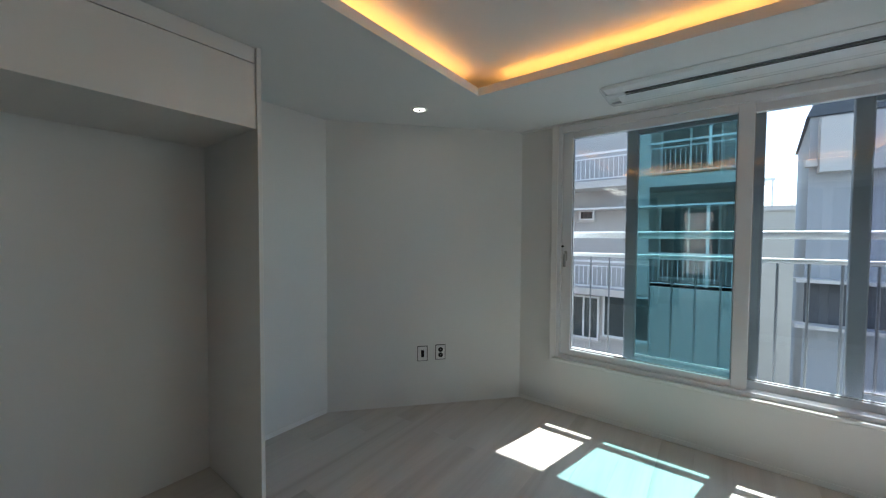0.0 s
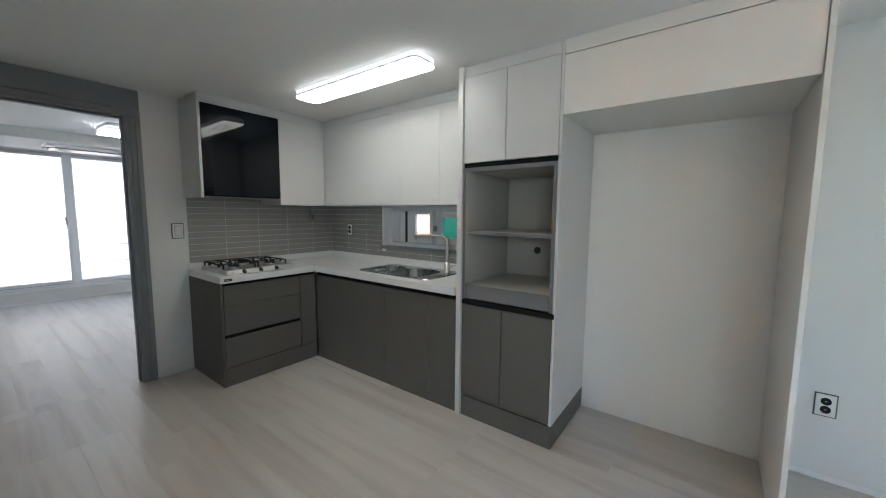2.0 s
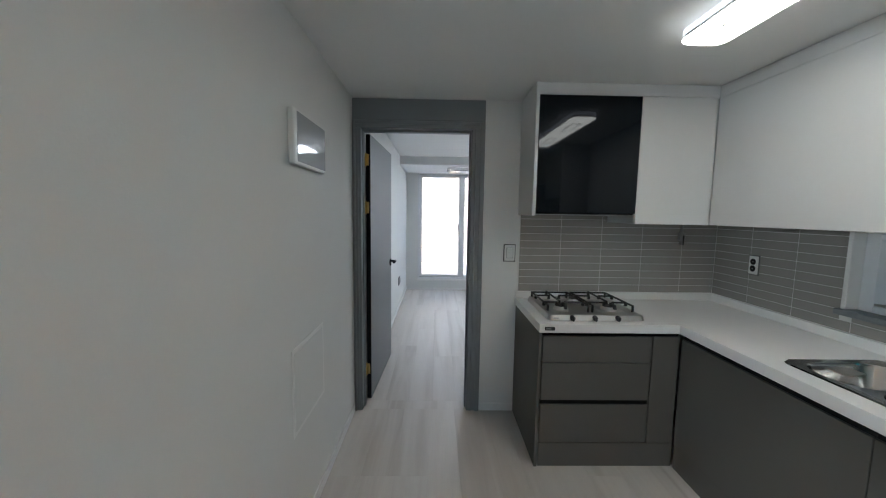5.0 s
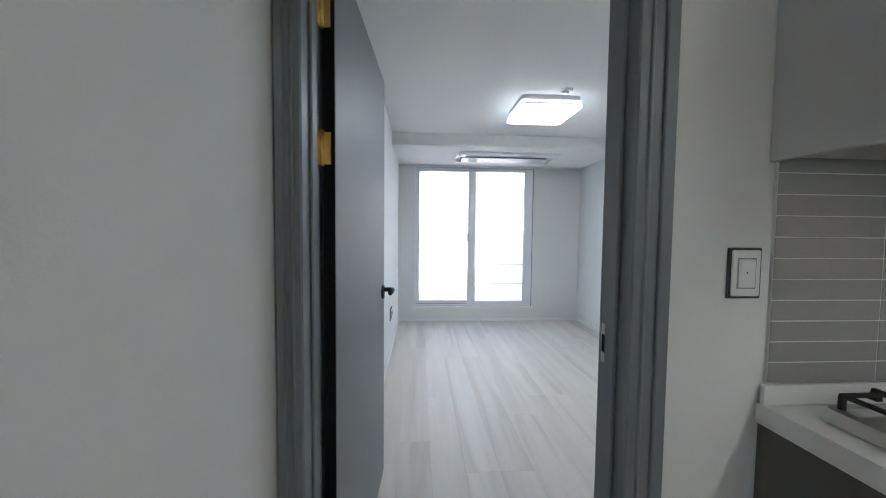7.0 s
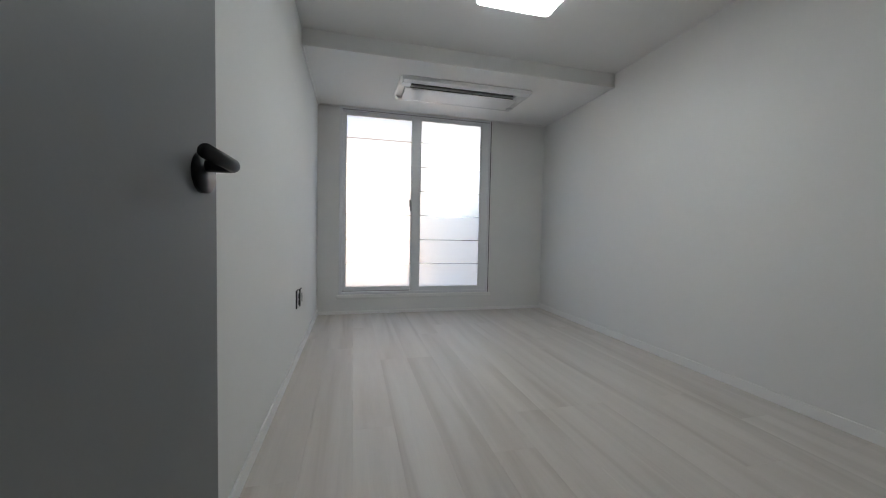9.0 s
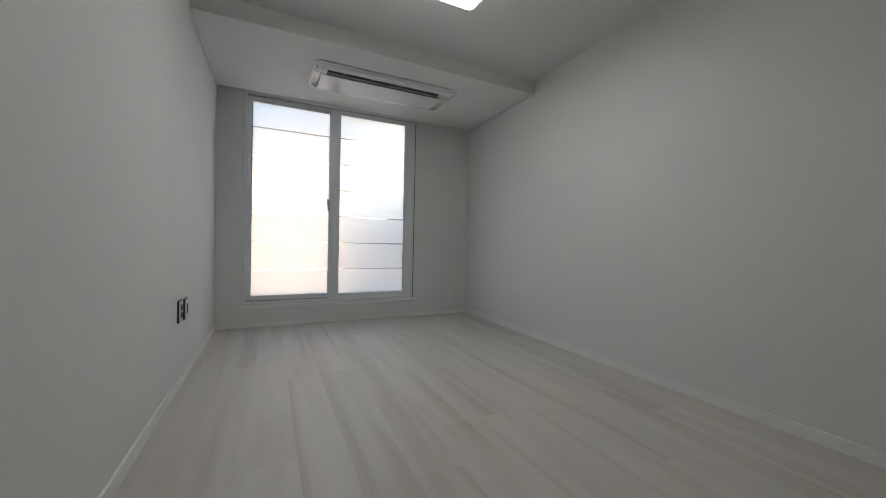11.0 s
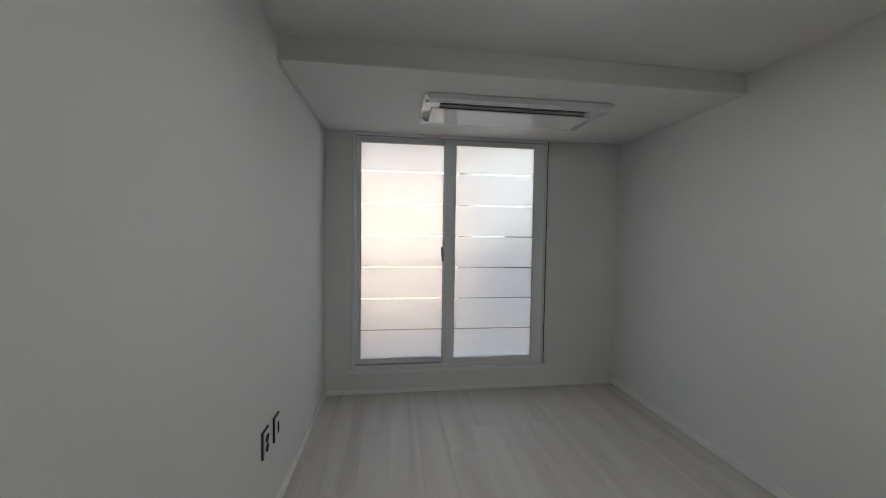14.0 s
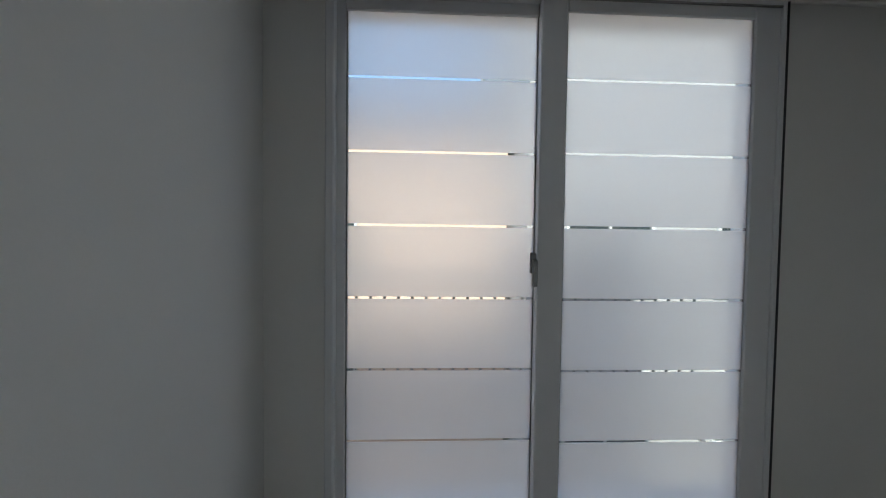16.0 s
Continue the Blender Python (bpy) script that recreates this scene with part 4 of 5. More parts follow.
ceiling_lamp("kitchen_lamp", 2.460, 2.430, 2.660, 3.665, 2.256, CEIL, 0.05, "lampK", "long white LED ceiling lamp with a beaded rim, switched on", False)
ceiling_lamp("bedroom_lamp", 1.918, 6.568, 2.408, 7.062, 2.300, BED_CEIL, 0.035, "lampB", "square white LED ceiling lamp with a beaded rim, switched on", True)

dl = thing("downlight", (2.765, -0.36, CEIL), "small round recessed downlight, switched on", "downlight")
part("ring", loft([[(2.765 + r * math.cos(a), -0.36 + r * math.sin(a), z) for a in [2 * math.pi * k / 28 for k in range(28)]] for r, z in ((0.036, CEIL - 0.002), (0.042, CEIL - 0.008), (0.052, CEIL - 0.007), (0.058, CEIL - 0.0005))], cap_first=False, cap_last=False),
     "plastic", dl, "", True)
part("lens", rod((2.765, -0.36, CEIL - 0.003), (2.765, -0.36, CEIL - 0.001), 0.036, 24), "spot", dl, "glowing lens")
part("hub", rod((2.765, -0.36, CEIL - 0.006), (2.765, -0.36, CEIL - 0.003), 0.017, 16), "darkplas", dl)


# ceiling cassettes
def cassette(x0, y0, x1, y1, z, lo, hi, sx0, sx1, s, deep, label):
    """One-way unit: a base plate, a raised body with a real slot between lo and hi, and a curved flap on the side s."""
    c = thing("air_conditioner", ((x0 + x1) / 2, (y0 + y1) / 2, z), label, "air conditioner")
    part("panel", slab(x0, y0, x1, y1, 0.06, z - 0.010 * deep, z, 0.004, 8), "acgloss", c, "", True)
    near, far = (y0, y1) if s > 0 else (y1, y0)
    slot_n, slot_f = (lo, hi) if s > 0 else (hi, lo)
    a, b = x0 + 0.012, x1 - 0.012

    def bar_of(name, profile, xa, xb, cut=0.0, label=""):
        loops = [[(x, y, z + h * deep) for y, h in profile] for x in (xa, xb)]
        for k, (y, h) in enumerate(profile):
            for n, sign in ((0, 1), (1, -1)):
                x, yy, zz = loops[n][k]
                loops[n][k] = (x + sign * cut * max(0.0, -h - 0.012), yy, zz)
        return part(name, loft(loops), "acgloss", c, label)

    bar_of("front_strip", [(near + 0.012 * s, -0.008), (near + 0.030 * s, -0.026), (slot_n - 0.004 * s, -0.036), (slot_n, -0.030), (slot_n, -0.008)], a, b, 1.2)
    for xa, xb in ((a, sx0), (sx1, b)):
        part("end_cap", box((xa + 0.006 if xa == a else xa, lo + 0.001, z - 0.034 * deep), (xb - 0.006 if xb == b else xb, hi - 0.001, z - 0.008 * deep), 0.003), "acgloss", c)
    part("outlet_slot", box((sx0, lo + 0.001, z - 0.0115 * deep), (sx1, hi - 0.001, z - 0.0095 * deep)), "black", c, "dark air outlet slot")
    part("louvre", boxes(((sx0 + 0.004, slot_f - 0.034 if s > 0 else slot_f + 0.020, z - 0.022 * deep), (sx1 - 0.004, slot_f - 0.020 if s > 0 else slot_f + 0.034, z - 0.0118 * deep))), "rimgrey", c, "dark grey inner louvre")
    for k in range(4):
        x = sx0 + (sx1 - sx0) * (0.14 + 0.24 * k)
        part("vane", turned(box((-0.002, -0.016, 0), (0.002, 0.016, 0.012)), Matrix.Translation((x, (lo + hi) / 2, z - 0.0235 * deep)) @ Matrix.Rotation(radians(35), 4, "Z")), "greyplas", c)
    flap_end = far - 0.095 * s
    bar_of("flap", [(slot_f, -0.010), (slot_f, -0.036), (slot_f + 0.006 * s, -0.042), (flap_end - 0.02 * s, -0.046), (flap_end - 0.002 * s, -0.042), (flap_end - 0.002 * s, -0.010)], sx0 - 0.045, sx1 + 0.045, 0.0, "white air flap")
    bar_of("rear_cover", [(flap_end + 0.001 * s, -0.008), (flap_end + 0.001 * s, -0.038), (far - 0.055 * s, -0.034), (far - 0.028 * s, -0.024), (far - 0.012 * s, -0.010)], a, b, 1.2)
    part("slot_lip", boxes(((sx0 - 0.002, slot_f - 0.0035 if s > 0 else slot_f, z - 0.0385 * deep), (sx1 + 0.002, slot_f if s > 0 else slot_f + 0.0035, z - 0.032 * deep))), "darkplas", c)
    for k in range(4):
        part("status_mark", boxes(((sx0 + 0.02 + 0.013 * k, slot_f + 0.022 * s - 0.003, z - 0.0442 * deep), (sx0 + 0.028 + 0.013 * k, slot_f + 0.022 * s + 0.003, z - 0.0415 * deep))), "greyplas", c)
    part("name_bar", boxes((((x0 + x1) / 2 - 0.03, flap_end - 0.034 * s - 0.002, z - 0.0465 * deep), ((x0 + x1) / 2 + 0.03, flap_end - 0.034 * s + 0.002, z - 0.0445 * deep))), "greyplas", c)
    return c


cassette(1.590, 8.045, 2.850, 8.60, BED_SOFFIT, 8.125, 8.213, 1.700, 2.700, 1, 1.0, "white one-way ceiling air conditioner with a dark slot")
cassette(0.30, -1.11, 1.66, -0.72, CEIL, -0.890, -0.835, 0.42, 1.53, -1, 0.5, "white one-way ceiling air conditioner above the window")

det = thing("heat_detector", (2.225, 6.465, BED_CEIL), "small round white fire detector on the ceiling", "detector")
part("base", rod((2.225, 6.465, BED_CEIL), (2.225, 6.465, BED_CEIL - 0.018), 0.048, 28, r2=0.044), "plastic", det, "", False)
part("sensor", rod((2.225, 6.465, BED_CEIL - 0.018), (2.225, 6.465, BED_CEIL - 0.034), 0.022, 20, r2=0.016), "plastic", det)


# outlets and switches; u: along the wall, n: out of the wall
def wall_plate(name, at, u, n, w, h, kind_, label, rim="rimgrey", deep=0.005):
    u, n, at = Vector(u), Vector(n), Vector(at)
    m = Matrix(((u.x, n.x, 0, at.x), (u.y, n.y, 0, at.y), (u.z, n.z, 1, at.z), (0, 0, 0, 1)))
    c = thing(name, at, label, "switch" if "switch" in name else "outlet")
    m = m @ Matrix.Translation((0, deep - 0.005, 0))
    part("rim", turned(box((-w / 2, 0.005 - deep, -h / 2), (w / 2, 0.005, h / 2), 0.002), m), rim, c, "darker outer rim")
    part("plate", turned(box((-w / 2 + 0.006, 0.004, -h / 2 + 0.006), (w / 2 - 0.006, 0.009, h / 2 - 0.006), 0.003), m), "plastic", c)
    if kind_ == "sockets":
        part("insert", turned(box((-0.023, 0.008, -0.043), (0.023, 0.0105, 0.043), 0.002), m), "plastic", c)
        for z in (-0.022, 0.022):
            s = part("socket", turned(rod((0, 0.0105, z), (0, 0.0115, z), 0.0205, 20), m), "black", c, "dark round socket")
            part("pin", turned(boxes(((-0.004, 0.0115, z - 0.002), (0.004, 0.0125, z + 0.002))), m), "greyplas", s)
    elif kind_ == "data":
        part("insert", turned(box((-0.020, 0.008, -0.040), (0.020, 0.0105, 0.040), 0.002), m), "plastic", c)
        part("jack", turned(box((-0.0125, 0.0105, -0.030), (0.0125, 0.0118, 0.030), 0.001), m), "black", c, "dark data jack")
    else:
        r = part("rocker", turned(box((-0.022, 0.008, -0.036), (0.022, 0.014, 0.036), 0.003), m), "plastic", c)
        part("shadow_gap", turned(boxes(((-0.025, 0.0085, -0.039), (0.025, 0.0095, 0.039))), m), "greyplas", c)
        part("indicator", turned(boxes(((-0.004, 0.014, 0.0), (-0.001, 0.0146, 0.004))), m), "darkplas", r)
    return c


on = tuple(ob_in)
wall_plate("data_outlet", (2.988, -0.664, 0.435), tuple(ob_way), on, 0.086, 0.128, "data", "silver-rimmed data outlet on the slanted wall")
wall_plate("power_outlet", (2.886, -0.776, 0.440), tuple(ob_way), on, 0.086, 0.128, "sockets", "silver-rimmed double power outlet on the slanted wall")
wall_plate("power_outlet", (EAST, 0.505, 0.410), (0, 1, 0), (-1, 0, 0), 0.088, 0.126, "sockets", "silver-rimmed double power outlet beside the fridge recess")
wall_plate("power_outlet", (EAST - 0.012, 4.300, 1.200), (0, 1, 0), (-1, 0, 0), 0.080, 0.130, "sockets", "double power outlet on the tiled splashback")
wall_plate("light_switch", (1.957, NORTH, 1.222), (1, 0, 0), (0, -1, 0), 0.088, 0.128, "switch", "single light switch with a dark rim beside the door", "darkplas", 0.008)
wall_plate("power_outlet", (BED_W, 7.560, 0.436), (0, 1, 0), (1, 0, 0), 0.080, 0.126, "sockets", "dark-rimmed power outlet low on the bedroom wall", "darkplas", 0.009)
wall_plate("data_outlet", (BED_W, 7.715, 0.425), (0, 1, 0), (1, 0, 0), 0.080, 0.126, "data", "dark-rimmed data outlet low on the bedroom wall", "darkplas", 0.009)

# wall pad and flush cover on the kitchen's west wall
c = thing("wall_pad", (WEST, 3.71, 1.81), "white wall-mounted control pad with a glossy screen", "control pad")
part("body", box((WEST, 3.52, 1.700), (WEST + 0.030, 3.92, 1.925), 0.008, seg=2), "plastic", c)
part("screen", box((WEST + 0.030, 3.545, 1.712), (WEST + 0.0325, 3.910, 1.915), 0.001), "glossgrey", c, "glossy pale grey glass")
c = thing("service_cover", (WEST, 3.71, 0.72), "flush white service box cover on the wall", "cover")
part("frame", box((WEST, 3.50, 0.520), (WEST + 0.003, 3.92, 0.915), 0.001), "trimw", c)
part("lid", box((WEST + 0.002, 3.520, 0.540), (WEST + 0.0045, 3.90, 0.895), 0.002), "paper", c)

# gas valve on the tiles
c = thing("gas_valve", (3.21, 4.635, 1.40), "small grey gas valve on a short pipe", "gas valve")
part("pipe", rod((3.215, 4.622, 1.456), (3.215, 4.622, 1.30), 0.009, 12), "greyplas", c)
part("body", box((3.195, 4.602, 1.33), (3.235, 4.640, 1.39), 0.006), "greyplas", c)
part("lever", box((3.210, 4.592, 1.30), (3.220, 4.602, 1.37), 0.003), "darkplas", c)

# ---- outside ----
solid("ground", boxes(((-400, -400, -6.3), (400, 400, -6.0))), "asphalt", "worn grey concrete ground between the buildings", "ground")
solid("eave", boxes(((-4.0, -1.86, 2.50), (3.9, -1.55, 2.60))), "conc", "concrete window eave above the window", "eave")
# unseen mass, its height set so its shadow darkens the film's lower part
solid("upper_storeys", boxes(((-4.0, -1.55, 2.72), (3.9, 9.3, 9.5))), "conc", "unseen block above the rooms, added to shade the lane to the north", "wall")
# unseen mass under the floor, added to keep light from passing below
solid("lower_storeys", boxes(((-4.0, -1.55, -6.0), (3.75, 9.2, -0.26))), "conc", "unseen block below the rooms, added to stop light from underneath", "wall")
solid("outer_wall", boxes(((-4.0, -1.70, -6.0), (3.9, -1.56, 0.30)), ((3.76, -1.56, -6.0), (3.9, 9.2, 0.4))), "conc", "pale rendered outside wall below the windows", "wall")


def railing(name, a, b, z0, z1, gap, label, top=0.022, mid=None, foot=True, back=0.2):
    """Steel balustrade between two plan points."""
    a, b = Vector((*a, 0)), Vector((*b, 0))
    c = thing(name, (*((a + b) / 2).xy, z0), label, "railing")
    part("top_rail", rod((a.x, a.y, z1), (b.x, b.y, z1), top, 12), "railm", c, "", True)
    if mid:
        part("second_rail", rod((a.x, a.y, mid), (b.x, b.y, mid), top * 0.6, 10), "railm", c, "", True)
    if foot:
        part("bottom_rail", rod((a.x, a.y, z0), (b.x, b.y, z0), top * 0.6, 10), "railm", c, "", True)
    for p in (a, b):
        for z in (z0, z1):
            part("wall_bracket", rod((p.x, p.y, z), (p.x, p.y + back, z), top * 0.6, 8), "railm", c)
    n = int((b - a).length / gap)
    for k in range(n + 1):
        p = a + (b - a) * k / n
        part("baluster", rod((p.x, p.y, z0), (p.x, p.y, mid or z1), 0.008, 6), "barm", c)
    return c


railing("window_railing", (-0.5, -1.75), (2.25, -1.75), 0.36, 1.43, 0.15, "pale painted steel railing outside the window", 0.030, 1.255)
railing("bedroom_railing", (0.9, 9.62), (2.95, 9.62), 0.25, 1.125, 0.075, "pale steel railing outside the bedroom window", 0.016, back=-0.43)


def facade_window(parent, x0, z0, x1, z1, y, side=1, bars=1, mat="winglass"):
    w = part("window", boxes(((x0, y, z0), (x0 + 0.05, y + 0.06 * side, z1)), ((x1 - 0.05, y, z0), (x1, y + 0.06 * side, z1)), ((x0 + 0.05, y, z0), (x1 - 0.05, y + 0.06 * side, z0 + 0.05)),
                             ((x0 + 0.05, y, z1 - 0.05), (x1 - 0.05, y + 0.06 * side, z1)), *[((x0 + (x1 - x0) * (k + 1) / (bars + 1) - 0.025, y, z0 + 0.05), (x0 + (x1 - x0) * (k + 1) / (bars + 1) + 0.025, y + 0.05 * side, z1 - 0.05)) for k in range(bars)]), "railm", parent)
    part("pane", boxes(((x0 + 0.04, y, z0 + 0.04), (x1 - 0.04, y + 0.02 * side, z1 - 0.04))), mat, w)
    part("sill", boxes(((x0 - 0.05, y, z0 - 0.06), (x1 + 0.05, y + 0.10 * side, z0))), "granite", w)


# house across the lane, with balconies on every storey
A = thing("apartment_house", (3.6, -10.8, -6.0), "grey apartment house with railed balconies across the lane", "building")
FY = -9.5
part("wall", boxes(((2.85, -14.0, -6.0), (8.5, FY, 9.4)), ((0.62, -14.0, -6.0), (2.85, FY - 1.3, 9.4)), ((0.55, -14.0, -6.0), (0.70, FY, 9.4)), ((0.70, FY - 1.3, -6.0), (2.85, FY, 0.12))), "conc", A)
part("roof", boxes(((0.45, -14.1, 9.4), (8.6, FY + 0.1, 9.7))), "roofd", A)
for k in range(4):
    zf = 0.12 + 2.92 * k
    part("balcony_slab", boxes(((0.70, FY - 1.3, zf - 0.28), (2.85, FY + 0.05, zf)), ((2.85, FY, zf - 0.28), (6.5, FY + 0.85, zf - 0.10))), "granite", A)
    part("cladding", boxes(((2.50, FY - 0.02, zf), (2.85, FY + 0.03, zf + 2.64))), "granite", A)
    r = part("balcony_rail", boxes(((0.70, FY - 0.02, zf + 0.85), (2.50, FY + 0.02, zf + 0.90)), ((0.70, FY - 0.015, zf + 0.72), (2.50, FY + 0.015, zf + 0.75)), ((0.70, FY - 0.015, zf + 0.08), (2.50, FY + 0.015, zf + 0.11)),
                                   ((2.85, FY + 0.78, zf + 0.62), (6.4, FY + 0.82, zf + 0.67)), ((2.85, FY + 0.785, zf + 0.50), (6.4, FY + 0.815, zf + 0.53)), ((2.85, FY + 0.785, zf - 0.05), (6.4, FY + 0.815, zf - 0.02))), "railm", A)
    for j in range(17):
        x = 0.72 + j * 0.11
        part("baluster", boxes(((x, FY - 0.008, zf + 0.11), (x + 0.014, FY + 0.008, zf + 0.72))), "railm", r)
    for j in range(30):
        x = 2.88 + j * 0.12
        part("baluster", boxes(((x, FY + 0.792, zf - 0.02), (x + 0.014, FY + 0.808, zf + 0.50))), "railm", r)
    facade_window(A, 0.95, zf + 0.10, 2.40, zf + 2.25, FY - 1.3)
    facade_window(A, 3.90, zf + 1.10 + 0.7, 4.34, zf + 1.10 + 1.0, FY, bars=0)
    part("canopy", boxes(((0.70, FY + 0.02, zf + 2.08), (5.8, FY + 0.50, zf + 2.13))), "railm", A)
    part("post", boxes(((1.18, FY + 0.44, zf + 0.1), (1.24, FY + 0.50, zf + 2.08))), "railm", A)
facade_window(A, 3.72, -1.60, 4.60, -0.32, FY)
facade_window(A, 2.42, -1.45, 3.62, -0.20, FY, bars=0)
for k in range(3):
    part("joint_line", boxes(((0.70, FY, -0.85 - 0.7 * k), (2.38, FY + 0.012, -0.82 - 0.7 * k))), "granite", A)

# gabled house beside it
H = thing("gabled_house", (-2.5, -12.0, -6.0), "tall grey rendered house with a dark roof edge", "building")
bm = bmesh.new()
loft([[(-6.5, -10.2, z), (-0.62, -10.2, z), (-1.04, -15.0, z), (-6.5, -15.0, z)] for z in (-6.0, 4.2)], bm=bm)
part("wall", bm, "greyblue", H)
bm = bmesh.new()
loft([[(-6.6, -10.1, 4.2), (-0.54, -10.1, 4.2), (-0.98, -15.1, 4.2), (-6.6, -15.1, 4.2)], [(-5.4, -10.6, 6.6), (-1.6, -10.6, 6.6), (-1.6, -14.5, 6.6), (-5.4, -14.5, 6.6)]], bm=bm)
part("roof", bm, "roofd", H, "dark slate roof")
part("upper_bay", boxes(((-3.6, -10.2, 2.9), (-0.75, -9.9, 4.1))), "granite", H)
part("ledge", boxes(((-6.5, -10.2, 0.42), (-0.42, -9.75, 0.50)), ((-6.5, -10.2, -0.62), (-0.42, -9.75, -0.54)), ((-0.74, -10.2, 3.05), (-0.54, -10.0, 3.2))), "granite", H)
part("dark_band", boxes(((-6.5, -10.2, -0.54), (-0.62, -10.15, 0.42))), "roofd", H)
facade_window(H, -3.4, -0.40, -2.2, 0.30, -10.15)
facade_window(H, -5.0, -0.40, -3.8, 0.30, -10.15)
facade_window(H, -3.6, -3.2, -2.2, -1.9, -10.2)
# stone wall and far house in the gap between them
S = thing("stone_wall_house", (0.2, -19.0, -6.0), "pale rough stone house at the end of the gap", "building")
part("wall", boxes(((-3.0, -24.0, -6.0), (6.0, -19.0, 2.6))), "moss", S)
part("parapet", boxes(((-3.1, -24.1, 2.6), (6.1, -18.9, 2.8))), "granite", S)
part("roof_shelter", boxes(((-1.0, -22.0, 4.0), (0.6, -20.0, 4.12)), ((-0.95, -20.1, 2.8), (-0.88, -20.03, 4.0)), ((0.45, -20.1, 2.8), (0.52, -20.03, 4.0))), "railm", S)
facade_window(S, -0.5, -3.2, 0.4, -1.9, -19.0)

# houses behind the kitchen and the bedroom windows
E1 = thing("brick_house", (8.0, 3.0, -6.0), "red-brown brick house with pale window surrounds", "building")
part("wall", boxes(((7.2, -3.0, -6.0), (11.0, 10.5, 4.5))), "brick", E1)
part("roof", boxes(((7.1, -3.1, 4.5), (11.1, 10.6, 4.8))), "granite", E1)
for k in range(3):
    for j in range(2):
        y0, z0 = 2.2 + j * 5.4, 0.6 - 2.8 * k + 2.8
        w = part("window", boxes(((7.12, y0, z0), (7.2, y0 + 1.3, z0 + 1.2))), "granite", E1)
        part("pane", boxes(((7.10, y0 + 0.1, z0 + 0.1), (7.12, y0 + 1.2, z0 + 1.1))), "winglass", w)
G = thing("annex", (6.4, 4.0, -6.0), "low white annex with a flat sunlit roof", "building")
part("wall", boxes(((5.4, -1.0, -6.0), (7.1, 10.0, 0.80))), "conc", G)
part("roof", boxes(((5.35, -1.05, 0.80), (7.1, 10.05, 0.88))), "granite", G)
B1h = thing("peach_house", (-1.5, 17.0, -6.0), "peach rendered house seen behind frosted glass", "building")
part("wall", boxes(((-7.0, 15.0, -6.0), (3.05, 21.0, 3.6))), "beige", B1h)
part("roof", boxes(((-7.2, 14.8, 3.6), (3.15, 21.2, 3.9))), "roofd", B1h)
B2h = thing("pale_house", (6.0, 17.0, -6.0), "pale rendered house seen behind frosted glass", "building")
part("wall", boxes(((3.2, 14.0, -6.0), (11.0, 21.0, 6.5))), "whitewash", B2h)
part("roof", boxes(((3.17, 13.9, 6.5), (11.1, 21.1, 6.8))), "granite", B2h)
for h, x0 in ((B1h, -1.6), (B1h, -4.2), (B2h, 3.9), (B2h, 6.7)):
    y = 15.0 if h is B1h else 14.0
    for z0 in (-2.4, 0.5):
        facade_window(h, x0, z0, x0 + 1.6, z0 + 1.3, y, -1)

# ---- splashback tiles ----
TW, TH, GAP = 0.302, 0.0534, 0.0030
backN = solid("wall_tile_bed", boxes(((2.030, NORTH - 0.008, 0.940), (EAST, NORTH, 1.53)), ((EAST - 0.008, 3.785, 0.940), (EAST, NORTH - 0.008, 1.46)), ((EAST - 0.008, 2.402, 0.940), (EAST, 3.785, 1.022))),
              "grout", "warm grey stacked tile splashback with pale joints", "splashback")
tile_meshes = {}


def tile(axis, a, z0, w, h):
    key = (axis, round(w, 3), round(h, 3))
    if key not in tile_meshes:
        bm = box((0, -0.0018, 0), (w, 0, h)) if axis == "x" else box((-0.0018, 0, 0), (0, w, h))
        top = [e for e in bm.edges]
        bmesh.ops.bevel(bm, geom=top, offset=0.0009, segments=1, affect="EDGES")
        tile_meshes[key] = mesh_of("tile", bm, "tile")
    ob = new("tile", tile_meshes[key])
    ob.location = (a, NORTH - 0.008, z0) if axis == "x" else (EAST - 0.008, a, z0)
    ob.parent = backN


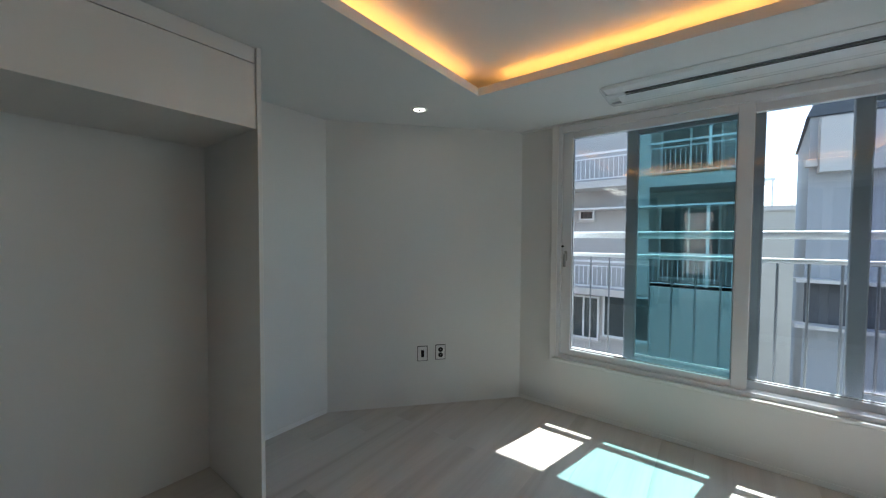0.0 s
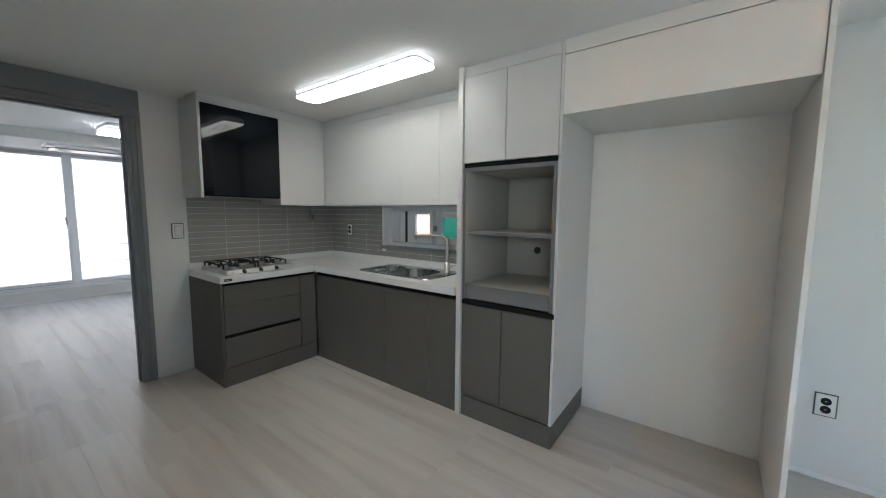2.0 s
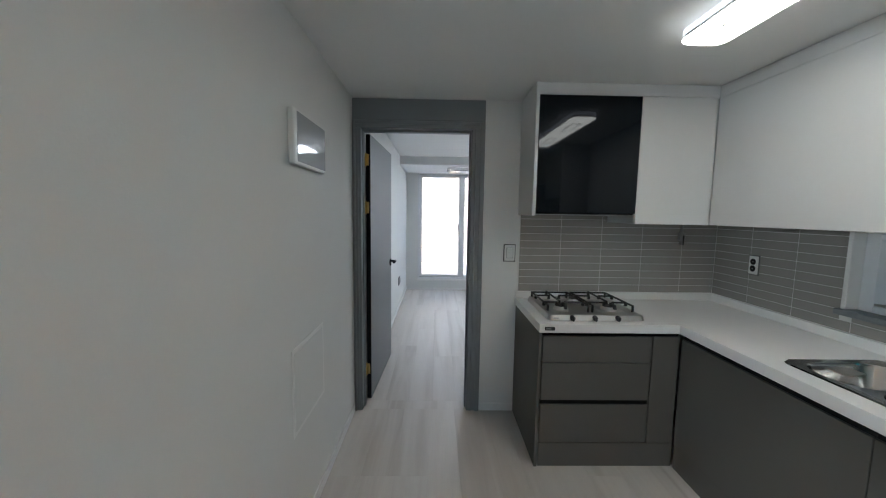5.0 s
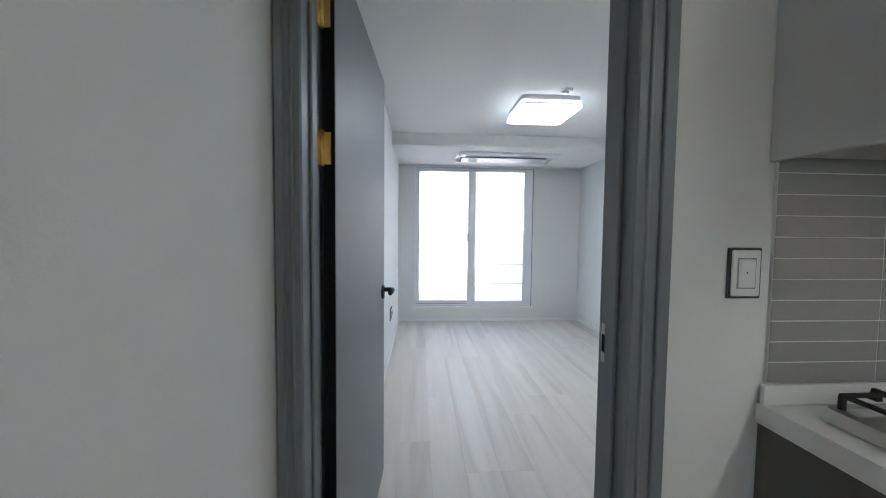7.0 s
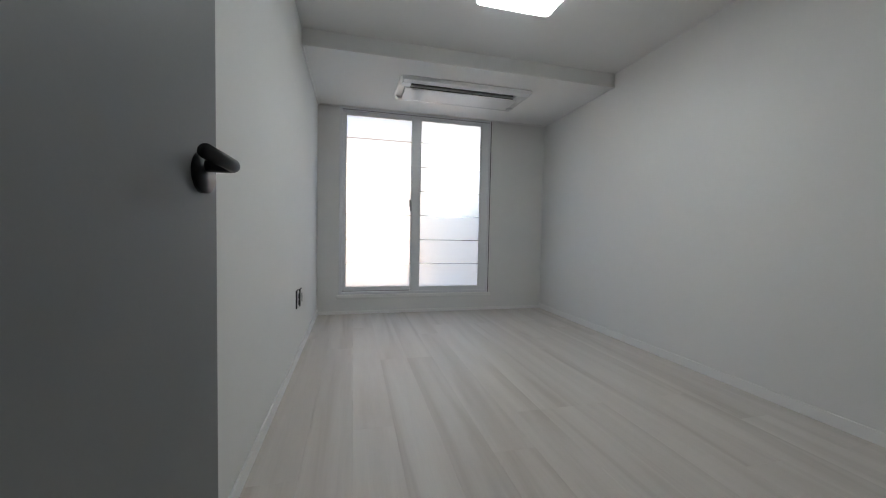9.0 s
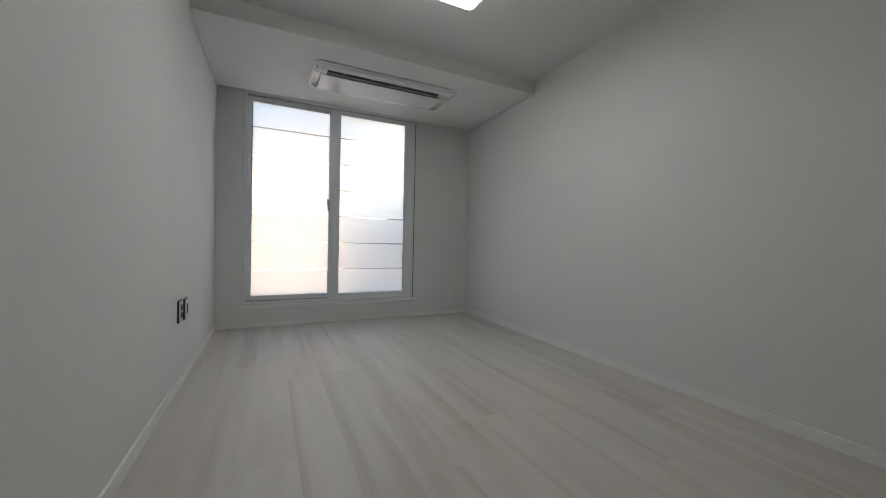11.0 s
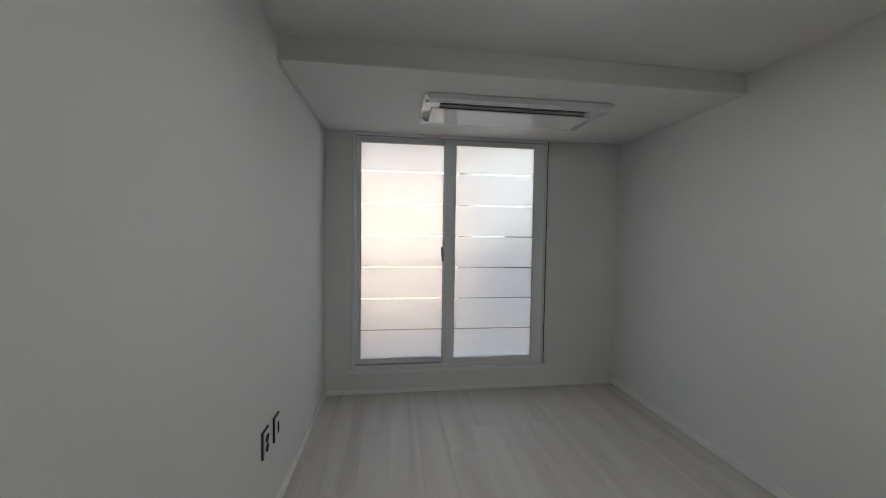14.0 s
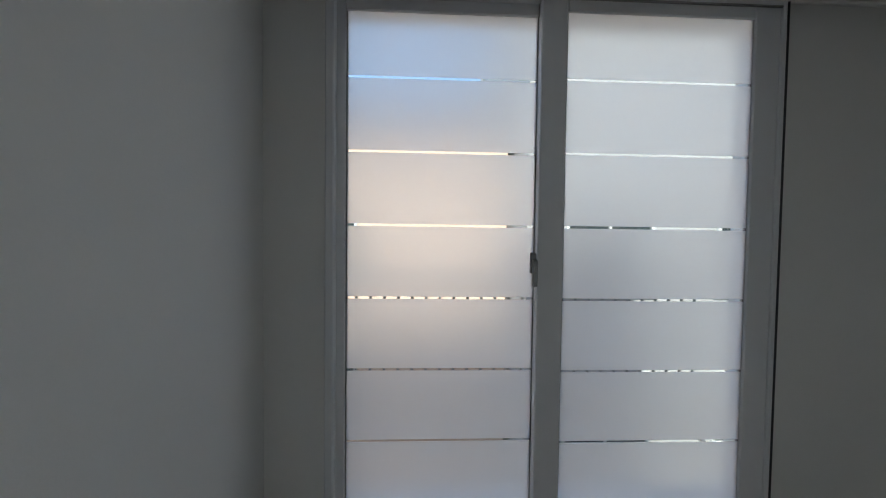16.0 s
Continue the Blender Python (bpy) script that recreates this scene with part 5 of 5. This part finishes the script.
for row in range(11):
    z0 = 0.940 + row * TH + GAP / 2
    z1 = min(z0 + TH - GAP, 1.53 if row < 10 else 1.53)
    if z1 - z0 < 0.01:
        continue
    for col in range(5):
        x0 = 2.030 + col * TW + GAP / 2
        x1 = min(x0 + TW - GAP, EAST - 0.010)
        tile("x", x0, z0, x1 - x0, z1 - z0)
    for col in range(8):
        y1 = NORTH - 0.012 - col * TW
        y0 = y1 - TW + GAP
        top = 1.458 if y0 > 3.75 else 1.020
        if y0 < 3.785 < y1 and z1 > 1.03:
            y0 = 3.788
            top = 1.458
        lo = max(y0, 2.404)
        if z0 < top - 0.01 and y1 - lo > 0.02:
            tile("y", lo, z0, y1 - lo, min(z1, top) - z0)

# ---- floor planks ----
PW, PL = 0.19, 1.80
floor_ob = bpy.data.objects["floor"]
plank_meshes = {}


def plank(x0, y0, x1, y1):
    key = (round(x1 - x0, 3), round(y1 - y0, 3))
    if key not in plank_meshes:
        bm = box((0, 0, -0.010), (x1 - x0, y1 - y0, 0))
        bmesh.ops.bevel(bm, geom=[e for e in bm.edges if all(abs(v.co.z) < 1e-6 for v in e.verts)], offset=0.0005, segments=1, affect="EDGES")
        plank_meshes[key] = mesh_of("plank", bm, "wood")
    ob = new("plank", plank_meshes[key])
    ob.location = (x0, y0, 0)
    ob.parent = floor_ob


def lay(x0, y0, x1, y1, seed, holder=None):
    rnd = random.Random(seed)
    x = x0
    while x < x1 - 0.005:
        xe = min(x + PW, x1)
        y = y0 - rnd.choice((0.0, 0.3, 0.6, 0.9))
        while y < y1 - 0.005:
            a, b = max(y, y0), min(y + PL, y1)
            if b - a > 0.01:
                if holder is None:
                    plank(x + 0.00015, a + 0.00015, xe - 0.00015, b - 0.00015)
                else:
                    box((x + 0.00015, a + 0.00015, -0.010), (xe - 0.00015, b - 0.00015, 0), 0, holder)
            y += PL
        x = xe


lay(0.0, SOUTH + 0.001, EAST, 2.15, 1)
lay(WEST, 2.15, EAST, 4.66, 2)
lay(0.872, 4.66, 1.660, BED_S, 3)
lay(BED_W, BED_S, EAST, BED_N, 4)
rest = bmesh.new()
lay(-3.6, SOUTH + 0.001, 0.0, 2.15, 5, rest)
lay(-1.0, 2.30, 0.70, 3.50, 6, rest)
ob = new("plank_rest", mesh_of("plank_rest", rest, "wood"))
ob.parent = floor_ob
tagged(ob, "pale oak laminate planks further off", kind="stuff")
